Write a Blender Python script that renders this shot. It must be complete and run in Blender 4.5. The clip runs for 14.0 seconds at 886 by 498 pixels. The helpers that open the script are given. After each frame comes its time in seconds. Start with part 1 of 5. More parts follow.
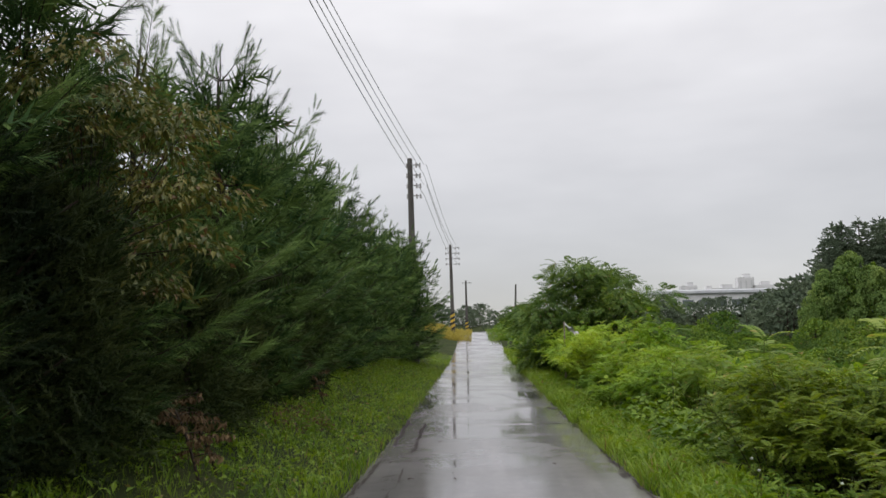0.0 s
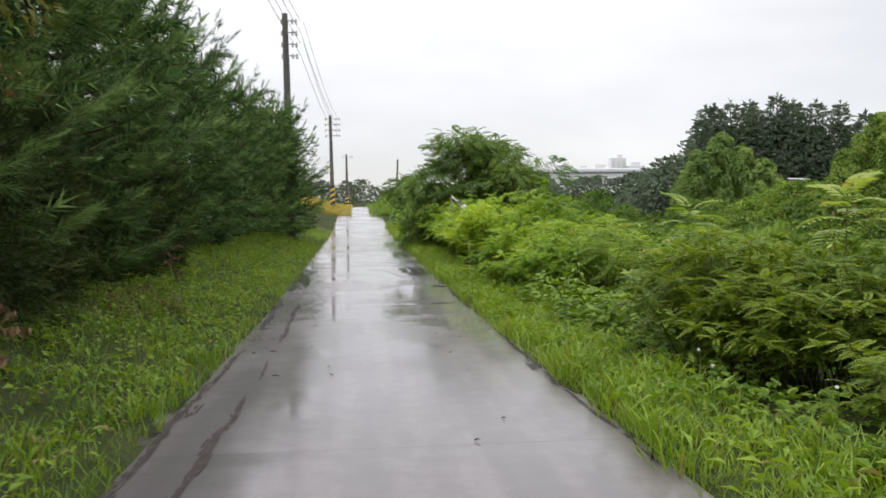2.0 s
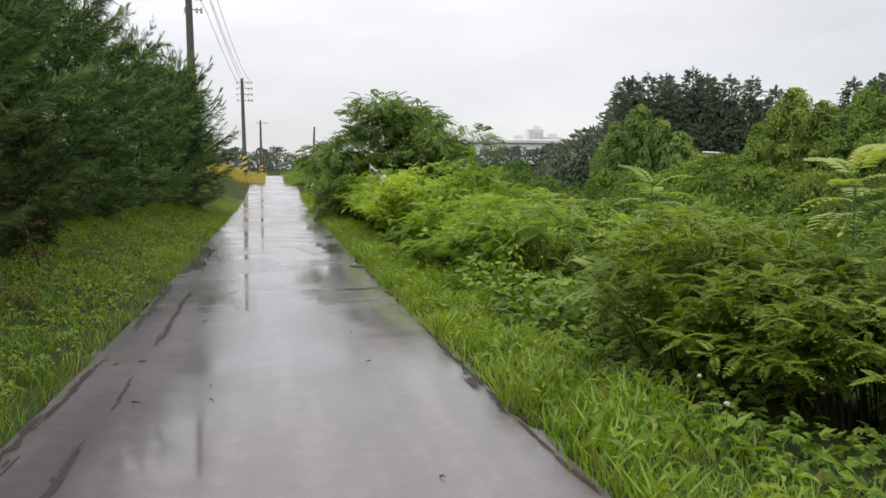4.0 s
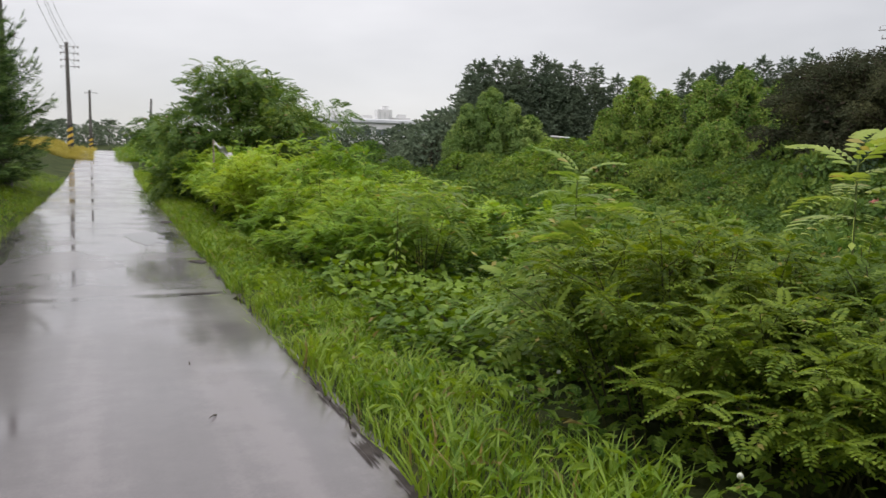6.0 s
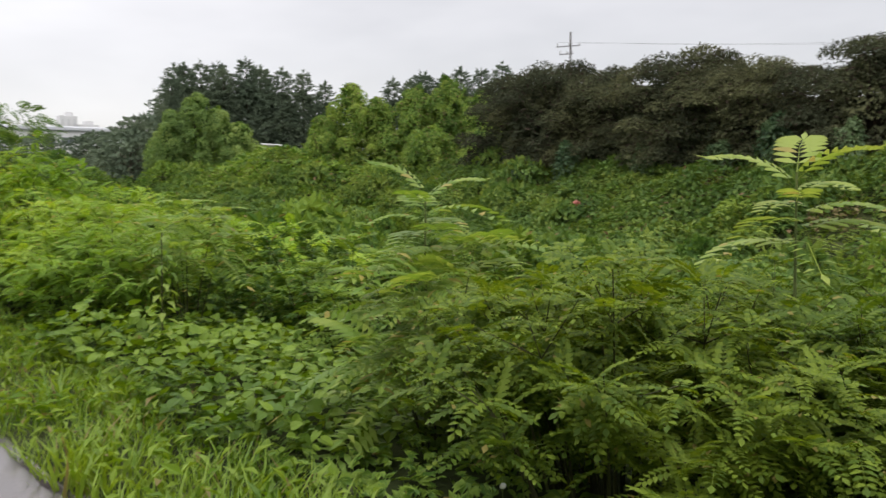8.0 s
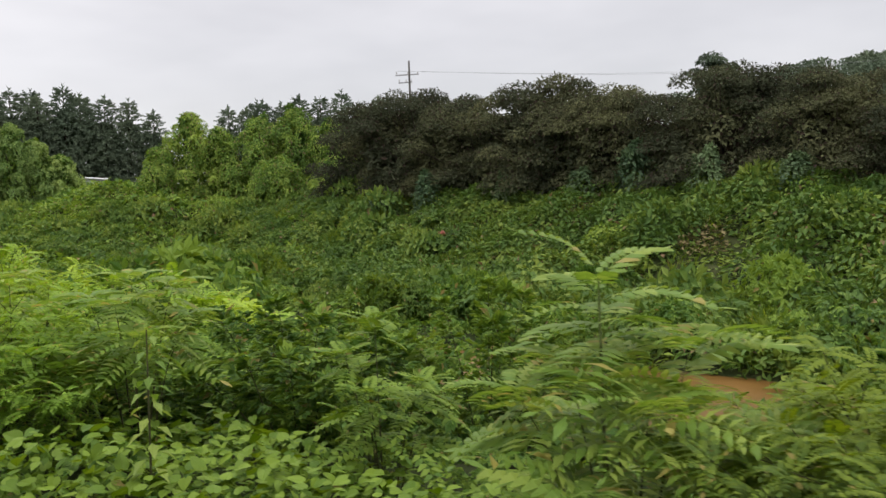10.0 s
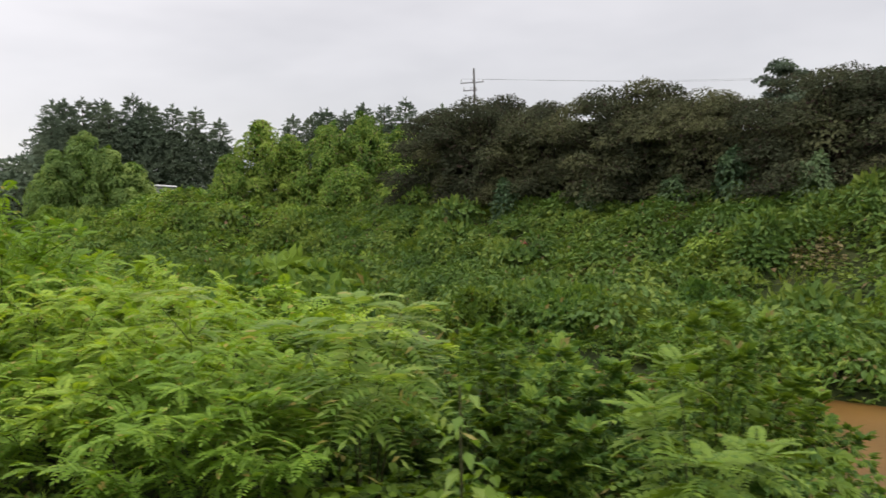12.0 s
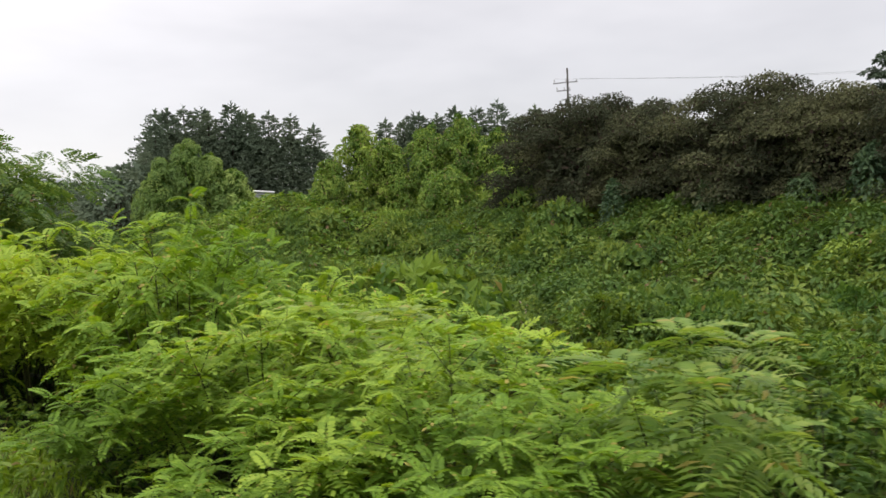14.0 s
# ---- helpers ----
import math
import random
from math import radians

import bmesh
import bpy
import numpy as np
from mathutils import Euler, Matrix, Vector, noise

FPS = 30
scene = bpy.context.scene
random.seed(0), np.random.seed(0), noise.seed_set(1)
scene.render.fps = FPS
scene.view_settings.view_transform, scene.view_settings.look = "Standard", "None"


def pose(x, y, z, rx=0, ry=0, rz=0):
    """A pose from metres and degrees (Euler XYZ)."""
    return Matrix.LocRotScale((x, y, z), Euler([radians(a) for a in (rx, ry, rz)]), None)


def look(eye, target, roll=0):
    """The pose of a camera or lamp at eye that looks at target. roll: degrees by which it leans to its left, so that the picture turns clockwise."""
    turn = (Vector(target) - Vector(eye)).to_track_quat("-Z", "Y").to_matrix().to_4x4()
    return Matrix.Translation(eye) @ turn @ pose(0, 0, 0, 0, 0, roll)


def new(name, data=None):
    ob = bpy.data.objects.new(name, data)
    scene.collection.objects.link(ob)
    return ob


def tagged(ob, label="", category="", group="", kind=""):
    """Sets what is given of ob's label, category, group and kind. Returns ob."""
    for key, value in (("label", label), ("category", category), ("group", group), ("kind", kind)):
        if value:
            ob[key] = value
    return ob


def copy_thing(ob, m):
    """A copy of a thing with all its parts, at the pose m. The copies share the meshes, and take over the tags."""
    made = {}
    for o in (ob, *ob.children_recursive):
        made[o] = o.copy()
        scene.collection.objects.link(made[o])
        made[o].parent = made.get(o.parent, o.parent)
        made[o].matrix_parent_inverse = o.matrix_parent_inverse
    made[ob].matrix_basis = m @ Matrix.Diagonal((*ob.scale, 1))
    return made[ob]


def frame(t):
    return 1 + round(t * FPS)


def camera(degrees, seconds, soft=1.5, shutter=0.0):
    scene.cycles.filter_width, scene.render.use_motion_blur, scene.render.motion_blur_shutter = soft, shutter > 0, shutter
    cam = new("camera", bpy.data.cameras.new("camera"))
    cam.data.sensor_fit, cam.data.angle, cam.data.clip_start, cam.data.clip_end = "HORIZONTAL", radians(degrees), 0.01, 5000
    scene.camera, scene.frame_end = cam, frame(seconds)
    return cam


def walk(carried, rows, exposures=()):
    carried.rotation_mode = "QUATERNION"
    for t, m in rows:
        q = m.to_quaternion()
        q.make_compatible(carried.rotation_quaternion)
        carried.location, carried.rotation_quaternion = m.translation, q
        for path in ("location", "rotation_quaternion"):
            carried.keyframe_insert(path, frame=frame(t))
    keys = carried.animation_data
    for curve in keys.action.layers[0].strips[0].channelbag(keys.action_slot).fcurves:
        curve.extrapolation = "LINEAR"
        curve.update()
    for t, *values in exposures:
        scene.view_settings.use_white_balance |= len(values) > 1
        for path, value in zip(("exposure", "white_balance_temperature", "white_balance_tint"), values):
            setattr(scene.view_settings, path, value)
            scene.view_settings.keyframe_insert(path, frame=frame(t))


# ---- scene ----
cam = camera(56.9, 14.0, shutter=0.3)
PATH = [
    (0, (-0.144, -1.164, 1.368), (-0.221, 0.821, 1.604), -1.1),
    (0.5, (-0.202, -0.698, 1.374), (-0.267, 1.282, 1.649), -1.8),
    (1, (-0.182, -0.26, 1.347), (-0.197, 1.731, 1.536), -1.3),
    (1.5, (-0.208, 0.179, 1.309), (-0.133, 2.178, 1.349), -0.7),
    (2, (-0.165, 0.578, 1.288), (0.043, 2.566, 1.219), -0.7),
    (4.5, (0.061, 2.521, 1.353), (0.475, 4.472, 1.201), 0.1),
    (5, (0.109, 2.937, 1.355), (0.547, 4.882, 1.194), 0.6),
    (5.5, (0.116, 3.296, 1.391), (0.676, 5.21, 1.229), 0.5),
    (6, (0.191, 3.787, 1.391), (0.947, 5.629, 1.2), 0.8),
    (6.5, (0.181, 4.196, 1.414), (1.051, 5.986, 1.215), 0.5),
    (7, (0.247, 4.631, 1.439), (1.307, 6.315, 1.239), -0.7),
    (7.5, (0.235, 5.02, 1.452), (1.394, 6.641, 1.278), -0.5),
    (8, (0.242, 5.371, 1.461), (1.589, 6.84, 1.29), -0.4),
    (10.5, (0.267, 7.892, 1.703), (1.89, 9.055, 1.595), -2.0),
    (11, (0.236, 8.239, 1.692), (1.829, 9.444, 1.597), -1.8),
    (11.5, (0.256, 8.591, 1.705), (1.857, 9.786, 1.612), -1.8),
    (12, (0.384, 9.213, 1.723), (1.928, 10.481, 1.636), -1.6),
    (12.5, (0.276, 9.531, 1.749), (1.736, 10.895, 1.656), -1.8),
    (13, (0.282, 9.867, 1.783), (1.726, 11.25, 1.725), -2.2),
    (13.5, (0.213, 10.205, 1.798), (1.659, 11.586, 1.743), -1.6),
    (14, (0.246, 10.666, 1.793), (1.656, 12.084, 1.719), -2.1),
]
walk(cam, [(t, look(eye, target, roll)) for t, eye, target, roll in PATH],
     exposures=((0.0, -0.36, 6500, 10), (1.0, -0.28, 6500, 10), (1.5, -0.13, 6500, 10), (2.0, 0.18, 6500, 10), (5.0, 0.02, 6540, 10.5), (7.4, -0.08, 6580, 11.2), (8.0, 0.15, 6580, 11.2), (11.5, 0.06, 6620, 12), (12.5, 0.12, 6620, 12), (14.0, 0.17, 6620, 12)))

# ---- world, sun ----
world = bpy.data.worlds.new("overcast")
scene.world = world
world.use_nodes = True
wn, wl = world.node_tree.nodes, world.node_tree.links
wn.clear()
w_out = wn.new("ShaderNodeOutputWorld")
w_bg = wn.new("ShaderNodeBackground")
w_sky = wn.new("ShaderNodeTexSky")
w_sky.sky_type, w_sky.sun_disc = "NISHITA", False
w_sky.sun_elevation, w_sky.sun_rotation = radians(67), radians(249)
w_geo = wn.new("ShaderNodeTexCoord")
w_sep = wn.new("ShaderNodeSeparateXYZ")
wl.new(w_geo.outputs["Generated"], w_sep.inputs[0])
w_grad = wn.new("ShaderNodeMapRange")            # an overcast sky is three times as bright overhead as at the horizon
w_grad.inputs["From Min"].default_value, w_grad.inputs["From Max"].default_value = 0.0, 1.0
w_grad.inputs["To Min"].default_value, w_grad.inputs["To Max"].default_value = 0.62, 2.3
w_pow = wn.new("ShaderNodeMath"); w_pow.operation = "POWER"; w_pow.use_clamp = True
w_pow.inputs[1].default_value = 1.5
wl.new(w_sep.outputs["Z"], w_pow.inputs[0]); wl.new(w_pow.outputs[0], w_grad.inputs["Value"])
w_map = wn.new("ShaderNodeMapping")
w_map.inputs["Scale"].default_value = (1.0, 1.0, 3.2)
wl.new(w_geo.outputs["Generated"], w_map.inputs["Vector"])
w_noise = wn.new("ShaderNodeTexNoise")
w_noise.inputs["Scale"].default_value, w_noise.inputs["Detail"].default_value, w_noise.inputs["Roughness"].default_value = 2.2, 4, 0.55
wl.new(w_map.outputs[0], w_noise.inputs["Vector"])
w_cl = wn.new("ShaderNodeMapRange")
w_cl.inputs["From Min"].default_value, w_cl.inputs["From Max"].default_value = 0.25, 0.75
w_cl.inputs["To Min"].default_value, w_cl.inputs["To Max"].default_value = 0.83, 1.15
wl.new(w_noise.outputs["Fac"], w_cl.inputs["Value"])
w_mul = wn.new("ShaderNodeMath"); w_mul.operation = "MULTIPLY"
w_side = wn.new("ShaderNodeMapRange")            # thicker cloud over the valley side
w_side.inputs["From Min"].default_value, w_side.inputs["From Max"].default_value = 0.4, 0.98
w_side.inputs["To Min"].default_value, w_side.inputs["To Max"].default_value = 1.05, 0.8
wl.new(w_sep.outputs["X"], w_side.inputs["Value"])
w_both = wn.new("ShaderNodeMath"); w_both.operation = "MULTIPLY"
wl.new(w_side.outputs[0], w_both.inputs[0]); wl.new(w_cl.outputs[0], w_both.inputs[1])
wl.new(w_grad.outputs[0], w_mul.inputs[0]); wl.new(w_both.outputs[0], w_mul.inputs[1])
w_grey = wn.new("ShaderNodeMix"); w_grey.data_type = "RGBA"; w_grey.blend_type = "MULTIPLY"
w_grey.inputs["Factor"].default_value = 1.0
w_grey.inputs["A"].default_value = (1.0, 0.972, 0.973, 1)
wl.new(w_mul.outputs[0], w_grey.inputs["B"])
w_mix = wn.new("ShaderNodeMix"); w_mix.data_type = "RGBA"
w_mix.inputs["Factor"].default_value = 0.03
wl.new(w_grey.outputs["Result"], w_mix.inputs["A"]); wl.new(w_sky.outputs[0], w_mix.inputs["B"])
wl.new(w_mix.outputs["Result"], w_bg.inputs["Color"])
w_bg.inputs["Strength"].default_value = 1.0
wl.new(w_bg.outputs[0], w_out.inputs["Surface"])

sun_data = bpy.data.lights.new("sun", "SUN")
sun_data.energy, sun_data.angle, sun_data.color = 0.9, radians(35), (1.0, 0.97, 0.93)
sun = new("sun", sun_data)
sun.matrix_world = look((-16, -6, 40), (0, 0, 0))


# ---- materials ----
def material(name):
    m = bpy.data.materials.new(name)
    m.use_nodes = True
    nt = m.node_tree
    return m, nt, nt.nodes["Principled BSDF"]


def node(nt, kind, **sets):
    n = nt.nodes.new("ShaderNode" + kind)
    for key, value in sets.items():
        n.inputs[key.replace("_", " ")].default_value = value
    return n


def ramp(nt, source, stops):
    r = nt.nodes.new("ShaderNodeValToRGB")
    el = r.color_ramp.elements
    while len(el) < len(stops):
        el.new(0.5)
    for e, (p, c) in zip(el, stops):
        e.position, e.color = p, (*c, 1)
    nt.links.new(source, r.inputs["Fac"])
    return r.outputs["Color"]


def coords(nt, scale=(1, 1, 1)):
    g = nt.nodes.new("ShaderNodeNewGeometry")
    mp = nt.nodes.new("ShaderNodeMapping")
    mp.inputs["Scale"].default_value = scale
    nt.links.new(g.outputs["Position"], mp.inputs["Vector"])
    return mp.outputs["Vector"], g


def leafy(name, dark, mid, light, rough=0.45, glow=0.3, odd=None, patch=0.8, spec=0.28, vary=0.42):
    """Foliage: a tone for each leaf, drifting in patches, with light coming through the blade."""
    m, nt, b = material(name)
    vec, g = coords(nt)
    n = node(nt, "TexNoise", Scale=patch, Detail=3.0)
    nt.links.new(vec, n.inputs["Vector"])
    info = nt.nodes.new("ShaderNodeObjectInfo")
    a1 = nt.nodes.new("ShaderNodeMath"); a1.operation = "MULTIPLY_ADD"
    a1.inputs[1].default_value, a1.inputs[2].default_value = vary, 0.2 - vary / 2
    nt.links.new(g.outputs["Random Per Island"], a1.inputs[0])
    a2 = nt.nodes.new("ShaderNodeMath"); a2.operation = "MULTIPLY_ADD"
    a2.inputs[1].default_value = 0.95
    nt.links.new(n.outputs["Fac"], a2.inputs[0]); nt.links.new(a1.outputs[0], a2.inputs[2])
    a3 = nt.nodes.new("ShaderNodeMath"); a3.operation = "MULTIPLY_ADD"
    a3.inputs[1].default_value = 0.25
    nt.links.new(info.outputs["Random"], a3.inputs[0]); nt.links.new(a2.outputs[0], a3.inputs[2])
    stops = [(0.3, dark), (0.72, mid), (1.05, light)]
    col = ramp(nt, a3.outputs[0], [(min(p, 1), c) for p, c in stops])
    if odd:
        pick = nt.nodes.new("ShaderNodeMath"); pick.operation = "GREATER_THAN"
        pick.inputs[1].default_value = odd[1]
        nt.links.new(g.outputs["Random Per Island"], pick.inputs[0])
        mx = nt.nodes.new("ShaderNodeMix"); mx.data_type = "RGBA"
        mx.inputs["B"].default_value = (*odd[0], 1)
        nt.links.new(pick.outputs[0], mx.inputs["Factor"]); nt.links.new(col, mx.inputs["A"])
        col = mx.outputs["Result"]
    nt.links.new(col, b.inputs["Base Color"])
    b.inputs["Roughness"].default_value = rough
    b.inputs["Specular IOR Level"].default_value = spec
    if glow:
        tr = nt.nodes.new("ShaderNodeBsdfTranslucent")
        hs = nt.nodes.new("ShaderNodeHueSaturation")
        hs.inputs["Hue"].default_value, hs.inputs["Saturation"].default_value, hs.inputs["Value"].default_value = 0.485, 1.1, 1.3
        nt.links.new(col, hs.inputs["Color"]); nt.links.new(hs.outputs[0], tr.inputs["Color"])
        mix = nt.nodes.new("ShaderNodeMixShader")
        mix.inputs[0].default_value = glow
        nt.links.new(b.outputs[0], mix.inputs[1]); nt.links.new(tr.outputs[0], mix.inputs[2])
        nt.links.new(mix.outputs[0], nt.nodes["Material Output"].inputs["Surface"])
    return m


def rough_stuff(name, stops, scale=3.0, rough=0.8, bump=0.3, stretch=(1, 1, 1), fine=40.0, metal=0.0, spec=0.5):
    """A mottled surface: stains at one scale, grain and relief at a finer one."""
    m, nt, b = material(name)
    vec, g = coords(nt, stretch)
    n1 = node(nt, "TexNoise", Scale=scale, Detail=6.0, Roughness=0.6)
    n2 = node(nt, "TexNoise", Scale=fine, Detail=4.0)
    nt.links.new(vec, n1.inputs["Vector"]); nt.links.new(vec, n2.inputs["Vector"])
    mx = nt.nodes.new("ShaderNodeMath"); mx.operation = "MULTIPLY_ADD"
    mx.inputs[1].default_value = 0.35
    nt.links.new(n2.outputs["Fac"], mx.inputs[0]); nt.links.new(n1.outputs["Fac"], mx.inputs[2])
    nt.links.new(ramp(nt, mx.outputs[0], stops), b.inputs["Base Color"])
    bp = nt.nodes.new("ShaderNodeBump")
    bp.inputs["Strength"].default_value, bp.inputs["Distance"].default_value = bump, 0.02
    nt.links.new(n2.outputs["Fac"], bp.inputs["Height"]); nt.links.new(bp.outputs[0], b.inputs["Normal"])
    b.inputs["Roughness"].default_value, b.inputs["Metallic"].default_value = rough, metal
    b.inputs["Specular IOR Level"].default_value = spec
    return m


def wet_concrete():
    """Rain-wet concrete: mottled grey under a film of water that stands in shallow pools."""
    m, nt, b = material("wet_concrete")
    vec, g = coords(nt)
    big = node(nt, "TexNoise", Scale=0.55, Detail=5.0, Roughness=0.6)
    fine = node(nt, "TexNoise", Scale=60.0, Detail=5.0, Roughness=0.7)
    mid = node(nt, "TexNoise", Scale=5.0, Detail=6.0, Roughness=0.65)
    for n in (big, fine, mid):
        nt.links.new(vec, n.inputs["Vector"])
    long_map = nt.nodes.new("ShaderNodeMapping")
    long_map.inputs["Scale"].default_value = (2.2, 0.16, 1)
    nt.links.new(g.outputs["Position"], long_map.inputs["Vector"])
    tracks = node(nt, "TexNoise", Scale=1.1, Detail=4.0)
    nt.links.new(long_map.outputs[0], tracks.inputs["Vector"])
    s = nt.nodes.new("ShaderNodeMath"); s.operation = "MULTIPLY_ADD"; s.inputs[1].default_value = 0.45
    nt.links.new(mid.outputs["Fac"], s.inputs[0]); nt.links.new(tracks.outputs["Fac"], s.inputs[2])
    s2 = nt.nodes.new("ShaderNodeMath"); s2.operation = "MULTIPLY_ADD"; s2.inputs[1].default_value = 0.3
    nt.links.new(fine.outputs["Fac"], s2.inputs[0]); nt.links.new(s.outputs[0], s2.inputs[2])
    col = ramp(nt, s2.outputs[0], [(0.55, (0.043, 0.037, 0.039)), (0.85, (0.074, 0.063, 0.067)), (1.0, (0.113, 0.097, 0.102))])
    nt.links.new(col, b.inputs["Base Color"])
    b.inputs["Roughness"].default_value = 0.5
    pool = nt.nodes.new("ShaderNodeMapRange")
    pool.interpolation_type = "SMOOTHSTEP"
    pool.inputs["From Min"].default_value, pool.inputs["From Max"].default_value = 0.42, 0.58
    pool.inputs["To Min"].default_value, pool.inputs["To Max"].default_value = 0.2, 0.06
    nt.links.new(big.outputs["Fac"], pool.inputs["Value"])
    b.inputs["Coat Weight"].default_value, b.inputs["Coat IOR"].default_value = 1.0, 1.36
    nt.links.new(pool.outputs[0], b.inputs["Coat Roughness"])
    bp = nt.nodes.new("ShaderNodeBump")
    bp.inputs["Strength"].default_value, bp.inputs["Distance"].default_value = 0.5, 0.004
    nt.links.new(s2.outputs[0], bp.inputs["Height"]); nt.links.new(bp.outputs[0], b.inputs["Normal"])
    bc = nt.nodes.new("ShaderNodeBump")
    bc.inputs["Distance"].default_value = 0.002
    nt.links.new(pool.outputs[0], bc.inputs["Strength"])
    nt.links.new(mid.outputs["Fac"], bc.inputs["Height"]); nt.links.new(bc.outputs[0], b.inputs["Coat Normal"])
    return m


def water(name, col, rough=0.04, wave=9.0, bump=0.1):
    m, nt, b = material(name)
    vec, g = coords(nt)
    n = node(nt, "TexNoise", Scale=wave, Detail=3.0)
    n2 = node(nt, "TexNoise", Scale=0.7, Detail=4.0)
    nt.links.new(vec, n.inputs["Vector"]); nt.links.new(vec, n2.inputs["Vector"])
    nt.links.new(ramp(nt, n2.outputs["Fac"], [(0.3, tuple(c * 0.8 for c in col)), (0.7, tuple(c * 1.2 for c in col))]), b.inputs["Base Color"])
    bp = nt.nodes.new("ShaderNodeBump")
    bp.inputs["Strength"].default_value, bp.inputs["Distance"].default_value = bump, 0.02
    nt.links.new(n.outputs["Fac"], bp.inputs["Height"]); nt.links.new(bp.outputs[0], b.inputs["Normal"])
    b.inputs["Roughness"].default_value, b.inputs["IOR"].default_value = rough, 1.33
    return m


CONCRETE = wet_concrete()
SOIL = rough_stuff("weedy_soil", [(0.4, (0.018, 0.02, 0.01)), (0.65, (0.032, 0.045, 0.015)), (0.9, (0.06, 0.065, 0.026))], scale=1.2, rough=1.0, fine=25, bump=0.6, spec=0.08)
MUD = rough_stuff("wet_mud", [(0.45, (0.028, 0.024, 0.022)), (0.8, (0.055, 0.047, 0.043))], scale=9, rough=0.8, bump=0.1, spec=0.2)
BROOK = water("muddy_water", (0.15, 0.08, 0.022), rough=0.3, wave=14, bump=0.15)
POOL = water("rain_puddle", (0.085, 0.08, 0.078), rough=0.02, wave=5, bump=0.02)
BARK = rough_stuff("bark", [(0.4, (0.022, 0.016, 0.012)), (0.8, (0.06, 0.046, 0.035))], scale=12, stretch=(1, 1, 0.25), spec=0.15)
TWIG = rough_stuff("green_stem", [(0.4, (0.03, 0.035, 0.014)), (0.8, (0.075, 0.075, 0.03))], scale=12, spec=0.2)
GREENSTEM = rough_stuff("fresh_green_stem", [(0.4, (0.06, 0.09, 0.025)), (0.8, (0.13, 0.16, 0.05))], scale=12, spec=0.2)
POST = rough_stuff("pole_concrete", [(0.4, (0.06, 0.055, 0.05)), (0.85, (0.13, 0.12, 0.11))], scale=4, stretch=(1, 1, 0.2))
STEEL = rough_stuff("galvanised_steel", [(0.4, (0.2, 0.2, 0.2)), (0.85, (0.36, 0.36, 0.37))], scale=20, rough=0.5, metal=0.6)
CERAMIC = rough_stuff("insulator_ceramic", [(0.4, (0.3, 0.29, 0.28)), (0.85, (0.45, 0.44, 0.43))], scale=20, rough=0.25)
WIRE = rough_stuff("wire_sheath", [(0.4, (0.12, 0.12, 0.125)), (0.85, (0.2, 0.2, 0.21))], scale=4, rough=0.5)
YELLOW = rough_stuff("yellow_paint", [(0.4, (0.5, 0.32, 0.03)), (0.85, (0.65, 0.45, 0.06))], scale=8, rough=0.5)
BLACK = rough_stuff("black_paint", [(0.4, (0.012, 0.012, 0.012)), (0.85, (0.04, 0.04, 0.04))], scale=8, rough=0.5)
WHITE = rough_stuff("white_paint", [(0.4, (0.62, 0.62, 0.62)), (0.85, (0.8, 0.8, 0.8))], scale=0.6, rough=0.6)
# tower walls lightened towards the sky tone: haze put into the colour
HAZED_FACADE = rough_stuff("hazed_tower_facade", [(0.4, (0.62, 0.62, 0.63)), (0.85, (0.72, 0.72, 0.73))], scale=0.05, rough=0.8, fine=1.0, bump=0)
ROOFING = rough_stuff("grey_roofing", [(0.4, (0.14, 0.15, 0.17)), (0.85, (0.24, 0.25, 0.27))], scale=0.4, rough=0.6, fine=4)
PALEROOF = rough_stuff("pale_sheet_roofing", [(0.4, (0.5, 0.52, 0.55)), (0.85, (0.62, 0.63, 0.66))], scale=0.4, rough=0.6, fine=4)
# glazing almost as pale as the walls, also for painted haze
HAZED_GLASS = rough_stuff("hazed_tower_glazing", [(0.4, (0.54, 0.55, 0.56)), (0.85, (0.6, 0.61, 0.62))], scale=0.05, rough=0.5, fine=1.0, bump=0)
PANE = rough_stuff("window_glass", [(0.4, (0.1, 0.12, 0.14)), (0.85, (0.2, 0.22, 0.25))], scale=0.5, rough=0.15, bump=0)
REDTIN = rough_stuff("red_plastic", [(0.4, (0.28, 0.07, 0.05)), (0.85, (0.4, 0.13, 0.09))], scale=6, rough=0.5)
DEADWOOD = rough_stuff("dead_wood", [(0.4, (0.16, 0.12, 0.09)), (0.85, (0.32, 0.26, 0.2))], scale=10, stretch=(1, 0.2, 1))

GRASS = leafy("grass_blades", (0.04394, 0.1036, 0.0106), (0.1097, 0.207, 0.01953), (0.2086, 0.3106, 0.03672), rough=0.42, glow=0.4, patch=1.6, odd=((0.24, 0.2, 0.07), 0.96))
DRYGRASS = leafy("ripe_yellow_grass", (0.16, 0.17, 0.03), (0.32, 0.28, 0.05), (0.42, 0.36, 0.08), rough=0.6, glow=0.3, patch=0.5)
INDIGO = leafy("bright_feathery_leaves", (0.06623, 0.1496, 0.02193), (0.1783, 0.3047, 0.03661), (0.326, 0.4436, 0.05949), rough=0.55, glow=0.38, patch=0.6, odd=((0.36, 0.31, 0.08), 0.98), vary=0.26, spec=0.18)
INDIGO_DEEP = leafy("deep_feathery_leaves", (0.03411, 0.0741, 0.01135), (0.08527, 0.1433, 0.0177), (0.1705, 0.2371, 0.02688), rough=0.55, glow=0.38, patch=0.6, odd=((0.25, 0.22, 0.06), 0.985), spec=0.18)
